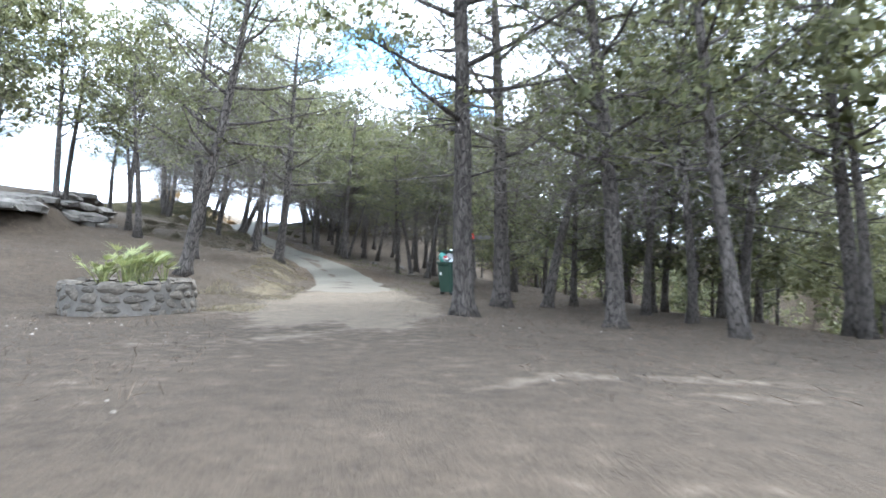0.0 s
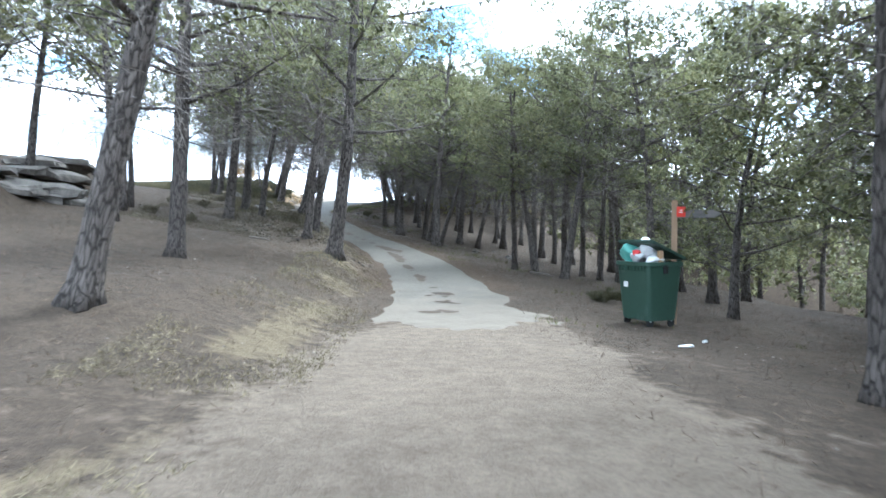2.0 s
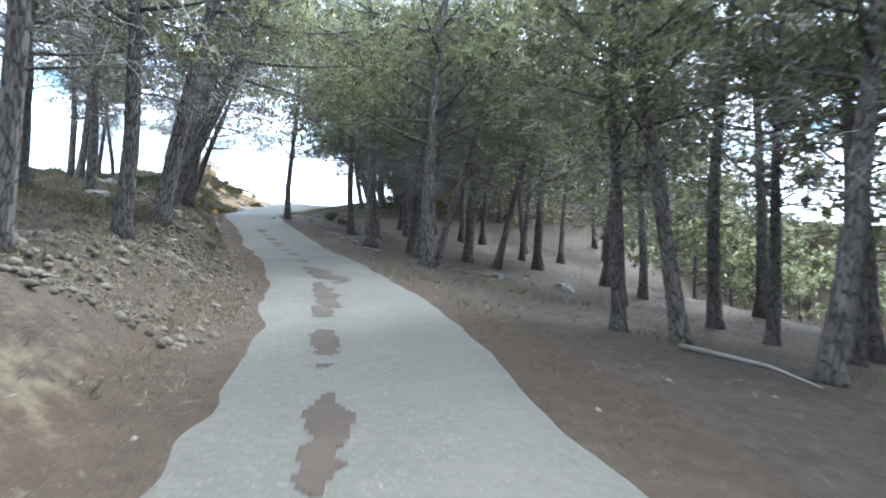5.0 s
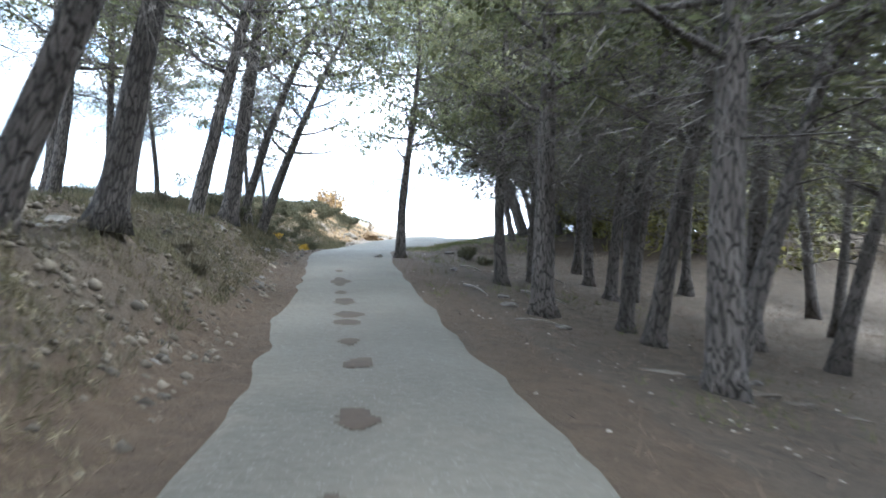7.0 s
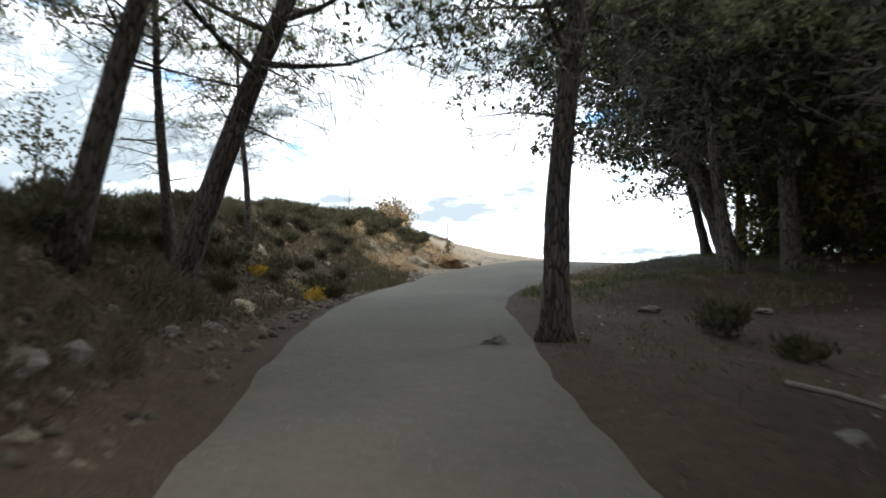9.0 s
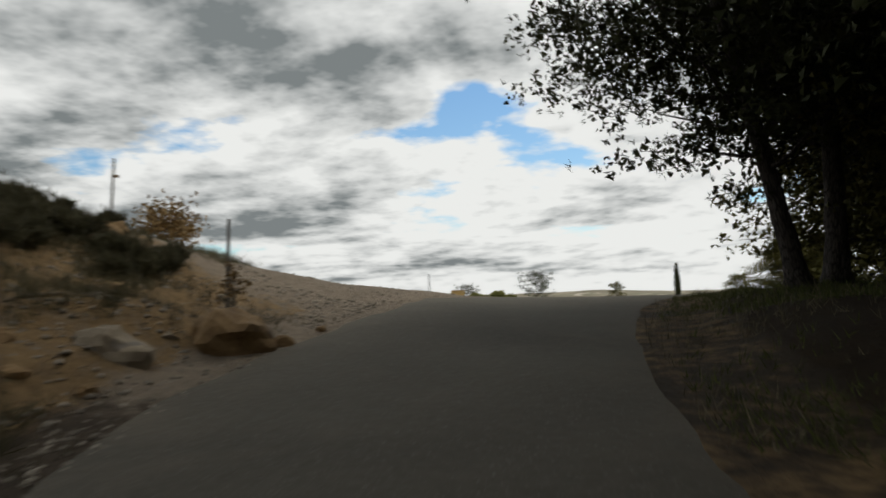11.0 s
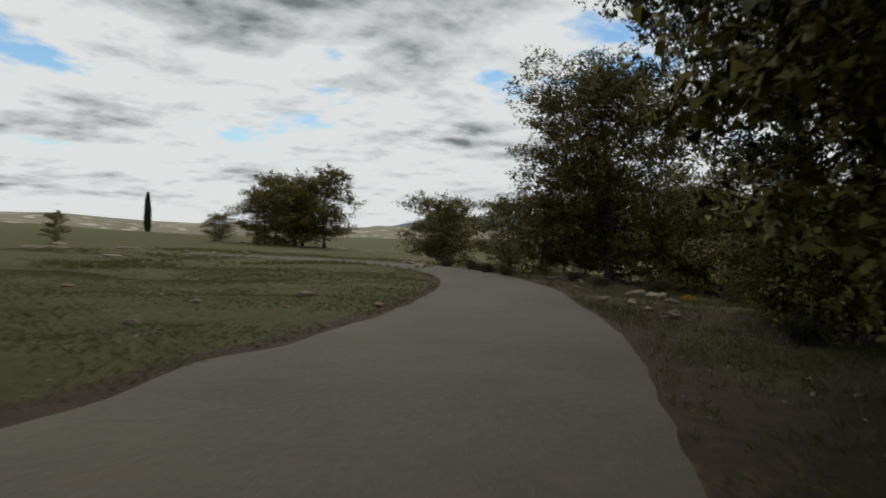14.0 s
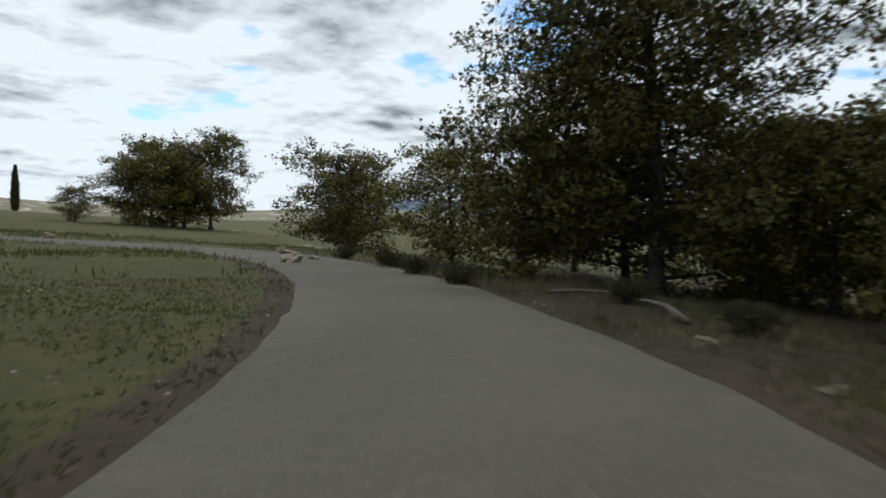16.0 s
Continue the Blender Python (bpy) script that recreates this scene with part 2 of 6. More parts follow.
# ---- materials ----
def material(name, low, high, size=1.0, rough=0.85, bump=0.3, fine=8.0, spots=None, island=0.0, metal=0.0, spec=0.3, per_object=0.0, stretch=(1, 1, 1), detail=6.0, through=0.0):
    """A surface that varies between two colours at a coarse and a fine scale, with relief; spots: (colour, size, threshold)."""
    m = bpy.data.materials.new(name)
    m.use_nodes = True
    nt = m.node_tree
    n, link = nt.nodes, nt.links
    bsdf = n["Principled BSDF"]
    co = n.new("ShaderNodeTexCoord")
    mp = n.new("ShaderNodeMapping")
    mp.inputs["Scale"].default_value = stretch
    link.new(co.outputs["Object"], mp.inputs[0])
    a = n.new("ShaderNodeTexNoise")
    a.inputs["Scale"].default_value, a.inputs["Detail"].default_value = 1 / size, detail
    b = n.new("ShaderNodeTexNoise")
    b.inputs["Scale"].default_value, b.inputs["Detail"].default_value = fine / size, 5
    for t in (a, b):
        link.new(mp.outputs[0], t.inputs["Vector"])
    add = n.new("ShaderNodeMath")
    add.operation = "MULTIPLY_ADD"
    link.new(b.outputs[0], add.inputs[0])
    add.inputs[1].default_value = 0.55
    sc = n.new("ShaderNodeMath")
    sc.operation = "MULTIPLY_ADD"
    link.new(a.outputs[0], sc.inputs[0])
    sc.inputs[1].default_value, sc.inputs[2].default_value = 1.3, -0.42
    link.new(sc.outputs[0], add.inputs[2])
    value = add.outputs[0]
    for amount, node, out in ((island, "ShaderNodeNewGeometry", "Random Per Island"), (per_object, "ShaderNodeObjectInfo", "Random")):
        if amount:
            g = n.new(node)
            k = n.new("ShaderNodeMath")
            k.operation = "MULTIPLY_ADD"
            link.new(g.outputs[out], k.inputs[0])
            k.inputs[1].default_value = amount
            off = n.new("ShaderNodeMath")
            off.operation = "SUBTRACT"
            link.new(value, off.inputs[0])
            off.inputs[1].default_value = amount / 2
            link.new(off.outputs[0], k.inputs[2])
            value = k.outputs[0]
    mix = n.new("ShaderNodeMix")
    mix.data_type = "RGBA"
    mix.inputs[6].default_value, mix.inputs[7].default_value = (*low, 1), (*high, 1)
    mix.clamp_factor = True
    link.new(value, mix.inputs[0])
    color = mix.outputs[2]
    if spots:
        c, sz, th = spots
        v = n.new("ShaderNodeTexNoise")
        v.inputs["Scale"].default_value, v.inputs["Detail"].default_value = 1 / sz, 4
        link.new(mp.outputs[0], v.inputs["Vector"])
        r = n.new("ShaderNodeValToRGB")
        r.color_ramp.elements[0].position, r.color_ramp.elements[1].position = th, th + 0.06
        link.new(v.outputs[0], r.inputs[0])
        m2 = n.new("ShaderNodeMix")
        m2.data_type = "RGBA"
        link.new(r.outputs[0], m2.inputs[0])
        link.new(color, m2.inputs[6])
        m2.inputs[7].default_value = (*c, 1)
        color = m2.outputs[2]
    link.new(color, bsdf.inputs["Base Color"])
    bsdf.inputs["Roughness"].default_value, bsdf.inputs["Metallic"].default_value = rough, metal
    bsdf.inputs["Specular IOR Level"].default_value = spec
    if through:
        # thin leaves let some light through
        leaf = n.new("ShaderNodeBsdfTranslucent")
        link.new(color, leaf.inputs[0])
        both_sides = n.new("ShaderNodeMixShader")
        both_sides.inputs[0].default_value = through
        link.new(bsdf.outputs[0], both_sides.inputs[1])
        link.new(leaf.outputs[0], both_sides.inputs[2])
        link.new(both_sides.outputs[0], n["Material Output"].inputs[0])
    if bump:
        bp = n.new("ShaderNodeBump")
        bp.inputs["Strength"].default_value, bp.inputs["Distance"].default_value = bump, 0.02 * size
        link.new(value, bp.inputs["Height"])
        link.new(bp.outputs[0], bsdf.inputs["Normal"])
    return m


def bark_material(name, crack, low, high, scale=15.0):
    """Pine bark: upright scaly plates, each of its own tone, parted by dark fissures."""
    m = material(name, low, high, 0.10, 0.95, 0, 6, per_object=0.45, stretch=(1, 1, 0.35))
    n, link = m.node_tree.nodes, m.node_tree.links
    bsdf = n["Principled BSDF"]
    old = bsdf.inputs["Base Color"].links[0].from_socket
    co, mp = n.new("ShaderNodeTexCoord"), n.new("ShaderNodeMapping")
    mp.inputs["Scale"].default_value = (1, 1, 0.17)
    link.new(co.outputs["Object"], mp.inputs[0])
    wave = n.new("ShaderNodeTexNoise")
    wave.inputs["Scale"].default_value, wave.inputs["Detail"].default_value = 9.0, 4
    link.new(mp.outputs[0], wave.inputs["Vector"])
    bent = n.new("ShaderNodeVectorMath")
    bent.operation = "MULTIPLY_ADD"
    link.new(wave.outputs["Color"], bent.inputs[0])
    bent.inputs[1].default_value = (0.09, 0.09, 0.06)
    link.new(mp.outputs[0], bent.inputs[2])
    plates = n.new("ShaderNodeTexVoronoi")
    plates.feature = "DISTANCE_TO_EDGE"
    plates.inputs["Scale"].default_value = scale
    link.new(bent.outputs[0], plates.inputs["Vector"])
    deep = n.new("ShaderNodeMapRange")
    deep.inputs[1].default_value, deep.inputs[2].default_value = 0.02, 0.17
    link.new(plates.outputs["Distance"], deep.inputs[0])
    mix = n.new("ShaderNodeMix")
    mix.data_type = "RGBA"
    mix.inputs[6].default_value = (*crack, 1)
    link.new(deep.outputs[0], mix.inputs[0])
    link.new(old, mix.inputs[7])
    link.new(mix.outputs[2], bsdf.inputs["Base Color"])
    bp = n.new("ShaderNodeBump")
    bp.inputs["Strength"].default_value, bp.inputs["Distance"].default_value = 0.9, 0.018
    link.new(deep.outputs[0], bp.inputs["Height"])
    link.new(bp.outputs[0], bsdf.inputs["Normal"])
    return m


BARK = bark_material("bark", (0.030, 0.025, 0.021), (0.060, 0.050, 0.043), (0.170, 0.146, 0.128), 25.0)
BARK_DARK = material("bark_dark", (0.03, 0.025, 0.02), (0.14, 0.11, 0.09), 0.12, 0.95, 0.8, 5, stretch=(1, 1, 0.3))
DEAD_WOOD = material("dead_wood", (0.095, 0.082, 0.068), (0.24, 0.21, 0.18), 0.3, 0.9, 0.5, stretch=(1, 1, 0.3))
DEAD_TWIGS = material("dead_twigs", (0.075, 0.064, 0.054), (0.21, 0.185, 0.16), 0.4, 0.9, 0, island=0.6)
NEEDLES = material("pine_needles", (0.058, 0.066, 0.032), (0.290, 0.285, 0.135), 1.6, 0.6, 0, 6, island=0.45, per_object=0.45, spec=0.25, through=0.6)
# backlit pines: their shade is put into this darker needle colour
NEEDLES_SHADED = material("shaded_olive_needles", (0.014, 0.018, 0.006), (0.085, 0.088, 0.030), 1.4, 0.7, 0, 6, island=0.5, per_object=0.2, spec=0.15, through=0.1)
# brighter, warmer copy for pines that stand in the light
NEEDLES_LIT = material("lit_olive_needles", (0.042, 0.042, 0.011), (0.235, 0.208, 0.055), 1.2, 0.65, 0, 6, island=0.5, per_object=0.3, spec=0.2, through=0.25)
LEAF_RUST = material("rust_leaves", (0.09, 0.055, 0.02), (0.30, 0.19, 0.07), 0.5, 0.7, 0, island=0.7)
TUFT = material("dry_tuft", (0.050, 0.043, 0.028), (0.175, 0.150, 0.100), 0.5, 0.85, 0, island=0.7, through=0.2)
SHRUB = material("shrub_leaves", (0.028, 0.029, 0.014), (0.125, 0.112, 0.062), 0.7, 0.8, 0, island=0.6, through=0.2)
PALM = material("palm_leaves", (0.12, 0.15, 0.05), (0.38, 0.38, 0.15), 0.5, 0.5, 0.1, island=0.5, through=0.3)
ORCHARD = material("orchard_leaves", (0.12, 0.13, 0.04), (0.34, 0.33, 0.12), 1.0, 0.7, 0, island=0.6, through=0.3)
RUBBLE = material("rubble_stone", (0.034, 0.029, 0.023), (0.15, 0.126, 0.10), 0.18, 0.95, 0.9, 6, per_object=0.5, spots=((0.24, 0.22, 0.19), 0.06, 0.66))
GRASS_DULL = material("dull_grass", (0.046, 0.044, 0.022), (0.150, 0.128, 0.070), 1.2, 0.85, 0, island=0.8, through=0.2)
GRASS_GREEN = material("green_grass", (0.036, 0.047, 0.012), (0.138, 0.145, 0.046), 2.5, 0.8, 0, island=0.8, through=0.3)
GRASS_DRY = material("dry_grass", (0.09, 0.076, 0.044), (0.255, 0.21, 0.13), 1.2, 0.85, 0, island=0.8)
ASPHALT = material("old_asphalt", (0.052, 0.046, 0.035), (0.112, 0.099, 0.077), 2.6, 0.9, 0.5, 30, spots=((0.145, 0.134, 0.115), 0.025, 0.62))
DIRT = material("red_dirt", (0.026, 0.018, 0.011), (0.068, 0.048, 0.032), 0.7, 0.95, 0.4, 9)
LIMESTONE = material("limestone", (0.10, 0.08, 0.055), (0.33, 0.272, 0.198), 0.22, 0.9, 0.9, 6, per_object=0.4, spots=((0.16, 0.14, 0.12), 0.2, 0.62))
OCHRE_ROCK = material("ochre_rock", (0.105, 0.064, 0.031), (0.37, 0.245, 0.12), 0.25, 0.9, 0.9, 6, per_object=0.3, spots=((0.13, 0.09, 0.06), 0.25, 0.6))
DARK_ROCK = material("weathered_rock", (0.045, 0.040, 0.036), (0.22, 0.198, 0.172), 0.3, 0.95, 0.9, 6)
GRAVEL = material("gravel_stones", (0.10, 0.085, 0.068), (0.32, 0.28, 0.23), 0.3, 0.9, 0.3, island=0.8)
MORTAR = material("mortar", (0.06, 0.053, 0.045), (0.17, 0.150, 0.128), 0.2, 0.95, 0.5)
BIN_GREEN = material("bin_plastic", (0.019, 0.044, 0.029), (0.035, 0.072, 0.050), 0.9, 0.5, 0.05, 10, spots=((0.05, 0.08, 0.062), 0.5, 0.6), spec=0.4)
RUBBER = material("black_rubber", (0.012, 0.012, 0.012), (0.03, 0.03, 0.03), 0.3, 0.8, 0.1)
WHITE_BAG = material("white_bag", (0.55, 0.55, 0.56), (0.82, 0.82, 0.82), 0.25, 0.35, 0.6, spec=0.5)
TEAL_BAG = material("teal_bag", (0.10, 0.34, 0.29), (0.20, 0.50, 0.42), 0.2, 0.35, 0.6, spec=0.5)
BLACK_BAG = material("black_bag", (0.01, 0.01, 0.012), (0.04, 0.04, 0.045), 0.2, 0.3, 0.6, spec=0.5)
RED_PRINT = material("red_print", (0.45, 0.03, 0.03), (0.62, 0.07, 0.06), 0.2, 0.5, 0.2)
CARDBOARD = material("cardboard", (0.30, 0.20, 0.11), (0.42, 0.29, 0.17), 0.2, 0.9, 0.1)
POST_WOOD = material("post_wood", (0.20, 0.13, 0.08), (0.42, 0.29, 0.19), 0.3, 0.85, 0.4, stretch=(1, 1, 0.15))
GREY_BOARD = material("grey_board", (0.13, 0.12, 0.115), (0.26, 0.24, 0.22), 0.3, 0.85, 0.3, stretch=(0.2, 1, 1))
SIGN_RED = material("sign_red", (0.52, 0.035, 0.02), (0.66, 0.06, 0.035), 0.4, 0.45, 0.02)
SIGN_WHITE = material("sign_white", (0.7, 0.68, 0.66), (0.8, 0.79, 0.77), 0.4, 0.5, 0)
OCHRE_WALL = material("ochre_render", (0.42, 0.27, 0.10), (0.62, 0.42, 0.18), 1.5, 0.9, 0.2)
ROOF_TILE = material("roof_tile", (0.22, 0.13, 0.08), (0.38, 0.24, 0.15), 0.5, 0.9, 0.4)
STEEL = material("galvanised_steel", (0.25, 0.25, 0.26), (0.45, 0.45, 0.46), 0.4, 0.5, 0.05, metal=0.8)
SOIL = material("planter_soil", (0.04, 0.03, 0.022), (0.12, 0.09, 0.065), 0.2, 0.95, 0.8)
HILL = material("far_hill", (0.10, 0.10, 0.06), (0.30, 0.26, 0.19), 60, 0.95, 0, 7, stretch=(1, 1, 6), spots=((0.46, 0.41, 0.34), 22, 0.58))
# the haze of distance is mixed into this blue base colour
HAZED_HILL = material("hazed_far_mountain", (0.10, 0.14, 0.19), (0.17, 0.21, 0.26), 200, 1.0, 0)


def dust_over(m, colour, at_name):
    """Lay pale dust over a material where the mesh's attribute says so, breaking up at the edges."""
    n, link = m.node_tree.nodes, m.node_tree.links
    bsdf = n["Principled BSDF"]
    old = bsdf.inputs["Base Color"].links[0].from_socket
    at = n.new("ShaderNodeAttribute")
    at.attribute_name = at_name
    co = n.new("ShaderNodeTexCoord")
    t = n.new("ShaderNodeTexNoise")
    t.inputs["Scale"].default_value, t.inputs["Detail"].default_value = 1.6, 7
    link.new(co.outputs["Object"], t.inputs["Vector"])
    k = n.new("ShaderNodeMath")
    k.operation = "MULTIPLY_ADD"
    link.new(t.outputs[0], k.inputs[0])
    k.inputs[1].default_value = 1.5
    link.new(at.outputs["Fac"], k.inputs[2])
    r = n.new("ShaderNodeMapRange")
    r.inputs[1].default_value, r.inputs[2].default_value = 0.85, 1.45
    link.new(k.outputs[0], r.inputs[0])
    x = n.new("ShaderNodeMix")
    x.data_type = "RGBA"
    link.new(r.outputs[0], x.inputs[0])
    link.new(old, x.inputs[6])
    x.inputs[7].default_value = (*colour, 1)
    link.new(x.outputs[2], bsdf.inputs["Base Color"])


dust_over(ASPHALT, (0.112, 0.094, 0.071), "dust")


def ground_material():
    """Soil, needle litter, gravel and grass, mixed by the zone attributes of the ground with ragged edges."""
    m = bpy.data.materials.new("ground_cover")
    m.use_nodes = True
    n, link = m.node_tree.nodes, m.node_tree.links
    bsdf = n["Principled BSDF"]
    co = n.new("ShaderNodeTexCoord")

    def noise_at(scale, detail=6, rough=0.6):
        t = n.new("ShaderNodeTexNoise")
        t.inputs["Scale"].default_value, t.inputs["Detail"].default_value, t.inputs["Roughness"].default_value = scale, detail, rough
        link.new(co.outputs["Object"], t.inputs["Vector"])
        return t.outputs[0]

    def calc(op, a, b, c=None):
        k = n.new("ShaderNodeMath")
        k.operation = op
        for i, v in enumerate((a, b, c)):
            if v is None:
                continue
            if isinstance(v, (int, float)):
                k.inputs[i].default_value = v
            else:
                link.new(v, k.inputs[i])
        return k.outputs[0]

    def blend(f, a, b):
        k = n.new("ShaderNodeMix")
        k.data_type = "RGBA"
        link.new(f, k.inputs[0])
        for i, v in ((6, a), (7, b)):
            if isinstance(v, tuple):
                k.inputs[i].default_value = (*v, 1)
            else:
                link.new(v, k.inputs[i])
        return k.outputs[2]

    big, small, grit, tiny = noise_at(0.45), noise_at(4.5), noise_at(26, 4), noise_at(70, 3)
    grain = calc("ADD", calc("MULTIPLY", small, 0.55), calc("ADD", calc("MULTIPLY", grit, 0.55), calc("MULTIPLY", tiny, 0.35)))
    grain = calc("MULTIPLY_ADD", calc("SUBTRACT", grain, 0.725), 2.2, 0.5)

    def zone(name, spread=0.9):
        at = n.new("ShaderNodeAttribute")
        at.attribute_name = name
        edge = calc("MULTIPLY_ADD", calc("SUBTRACT", calc("ADD", calc("MULTIPLY", big, 0.5), calc("MULTIPLY", small, 0.5)), 0.5), spread, at.outputs["Fac"])
        k = n.new("ShaderNodeMapRange")
        k.inputs[1].default_value, k.inputs[2].default_value = 0.38, 0.62
        k.interpolation_type = "SMOOTHSTEP"
        link.new(edge, k.inputs[0])
        return k.outputs[0]

    def pair(a, b):
        f = calc("ADD", calc("MULTIPLY", grain, 0.7), calc("MULTIPLY", calc("SUBTRACT", big, 0.2), 0.5))
        return blend(f, a, b)

    color = pair((0.023, 0.017, 0.011), (0.114, 0.086, 0.060))
    color = blend(zone("verge"), color, pair((0.034, 0.023, 0.014), (0.102, 0.072, 0.046)))
    color = blend(zone("sand", 1.3), color, pair((0.066, 0.051, 0.036), (0.222, 0.178, 0.132)))
    color = blend(zone("straw", 1.4), color, pair((0.058, 0.045, 0.026), (0.195, 0.155, 0.096)))
    color = blend(zone("gravel"), color, pair((0.125, 0.098, 0.072), (0.36, 0.292, 0.22)))
    color = blend(zone("ochre", 1.2), color, pair((0.085, 0.052, 0.023), (0.33, 0.222, 0.11)))
    # dense shade under the pines, painted as a darker soil colour
    color = blend(zone("pine_shade"), color, pair((0.013, 0.008, 0.004), (0.060, 0.040, 0.019)))
    color = blend(zone("meadow"), color, pair((0.032, 0.034, 0.011), (0.135, 0.126, 0.050)))
    link.new(color, bsdf.inputs["Base Color"])
    bsdf.inputs["Roughness"].default_value = 0.95
    bsdf.inputs["Specular IOR Level"].default_value = 0.2
    bp = n.new("ShaderNodeBump")
    bp.inputs["Strength"].default_value, bp.inputs["Distance"].default_value = 0.9, 0.05
    link.new(grain, bp.inputs["Height"])
    link.new(bp.outputs[0], bsdf.inputs["Normal"])
    return m


# ---- mesh helpers ----
def mesh_from(name, verts, faces, mat, smooth_shade=False):
    me = bpy.data.meshes.new(name)
    me.from_pydata([tuple(map(float, v)) for v in verts], [], [tuple(map(int, f)) for f in faces])
    me.materials.append(mat)
    if smooth_shade:
        me.polygons.foreach_set("use_smooth", [True] * len(me.polygons))
    return me


def attach(ob, parent):
    if parent is not None:
        ob.parent = parent
    return ob


def part(name, bm, mat, parent=None, label=""):
    """Link a bmesh as one mesh object under a thing or a part."""
    me = bpy.data.meshes.new(name)
    bm.to_mesh(me)
    bm.free()
    me.materials.append(mat)
    ob = attach(new(name, me), parent)
    return tagged(ob, label)


def part_data(name, me, parent=None, label=""):
    return tagged(attach(new(name, me), parent), label)


def thing(name, label, category, at=None, group="", kind=""):
    ob = tagged(new(name), label, category, group, kind)
    if at is not None:
        ob.matrix_basis = at
    return ob


def tube(points, radii, sides=8, wobble=0.0, rnd=None):
    """Vertices and faces of a tapering tube through points."""
    pts = np.array(points, float)
    tang = np.gradient(pts, axis=0)
    tang /= np.linalg.norm(tang, axis=1)[:, None] + 1e-9
    verts, faces = [], []
    side = np.array([1.0, 0.0, 0.0]) if abs(tang[0][0]) < 0.9 else np.array([0.0, 1.0, 0.0])
    for k, (p, t, r) in enumerate(zip(pts, tang, radii)):
        u = side - t * (side @ t)
        u /= np.linalg.norm(u) + 1e-9
        v = np.cross(t, u)
        side = u
        for j in range(sides):
            a = 2 * math.pi * j / sides
            rr = r * (1 + (rnd.uniform(-wobble, wobble) if rnd else 0))
            verts.append(p + rr * (math.cos(a) * u + math.sin(a) * v))
        if k:
            for j in range(sides):
                a, b = (k - 1) * sides + j, (k - 1) * sides + (j + 1) % sides
                faces.append((a, b, b + sides, a + sides))
    faces.append(tuple(range(sides))[::-1])
    faces.append(tuple((len(pts) - 1) * sides + j for j in range(sides)))
    return verts, faces


def merge(chunks):
    verts, faces = [], []
    for v, f in chunks:
        o = len(verts)
        verts.extend(v)
        faces.extend(tuple(i + o for i in q) for q in f)
    return verts, faces


def blades(centres, dirs, lengths, width, count, rnd, spread=0.8, jitter=1.0):
    """Tufts of narrow leaf blades: arrays of vertices and triangles."""
    n = len(centres)
    c = np.repeat(np.asarray(centres, float), count, axis=0)
    d = np.repeat(np.asarray(dirs, float), count, axis=0) + rnd.normal(0, spread, (n * count, 3))
    d /= np.linalg.norm(d, axis=1)[:, None] + 1e-9
    ln = np.repeat(np.asarray(lengths, float), count) * rnd.uniform(0.7, 1.2, n * count)
    side = np.cross(d, rnd.normal(0, 1, (n * count, 3)))
    side /= np.linalg.norm(side, axis=1)[:, None] + 1e-9
    c = c + rnd.normal(0, 0.22, (n * count, 3)) * ln[:, None] * jitter
    a = c - side * width / 2
    b = c + side * width / 2
    e = c + d * ln[:, None]
    verts = np.stack([a, b, e], 1).reshape(-1, 3)
    return verts, np.arange(len(verts)).reshape(-1, 3)


def fast_mesh(name, verts, tris, mat):
    me = bpy.data.meshes.new(name)
    me.vertices.add(len(verts))
    me.vertices.foreach_set("co", np.asarray(verts, np.float32).ravel())
    me.loops.add(len(tris) * 3)
    me.loops.foreach_set("vertex_index", np.asarray(tris, np.int32).ravel())
    me.polygons.add(len(tris))
    me.polygons.foreach_set("loop_start", np.arange(0, len(tris) * 3, 3, dtype=np.int32))
    me.polygons.foreach_set("loop_total", np.full(len(tris), 3, np.int32))
    me.update(calc_edges=True)
    me.materials.append(mat)
    return me


def leafy_mesh(name, verts, tris, hearts, mat):
    """Foliage whose faces turn outward from the heart of their clump, so that each clump is rounded by the light."""
    verts, tris = np.asarray(verts), np.asarray(tris).copy()
    out = verts - hearts
    out /= np.linalg.norm(out, axis=1)[:, None] + 1e-6
    out += np.array([0, 0, 0.25])
    out /= np.linalg.norm(out, axis=1)[:, None] + 1e-6
    a, b, c = (verts[tris[:, k]] for k in range(3))
    inward = (np.cross(b - a, c - a) * out[tris[:, 0]]).sum(1) < 0
    tris[inward] = tris[inward][:, ::-1]
    me = fast_mesh(name, verts, tris, mat)
    me.polygons.foreach_set("use_smooth", [True] * len(me.polygons))
    me.normals_split_custom_set_from_vertices(out.tolist())
    return me


def rock_mesh(name, size, seed, mat, detail=2, flat=1.0, rough=0.22):
    """A broken stone: a subdivided ball cut by planes and roughened."""
    r = random.Random(seed)
    bm = bmesh.new()
    bmesh.ops.create_icosphere(bm, subdivisions=detail, radius=0.5)
    cuts = [(Vector((r.gauss(0, 1), r.gauss(0, 1), r.gauss(0, 1))).normalized(), r.uniform(0.27, 0.42)) for _ in range(9)]
    off = Vector((seed * 3.1, seed * 1.7, 0))
    for v in bm.verts:
        for n, d in cuts:
            q = v.co.dot(n) - d
            if q > 0:
                v.co -= n * q
        v.co *= 1 + rough * noise.noise(v.co * 3.2 + off) + rough * 0.6 * noise.noise(v.co * 8 + off) + rough * 0.35 * noise.noise(v.co * 17 + off)
        v.co = Vector((v.co.x * size[0], v.co.y * size[1], v.co.z * size[2] * flat))
    me = bpy.data.meshes.new(name)
    bm.to_mesh(me)
    bm.free()
    me.materials.append(mat)
    return me


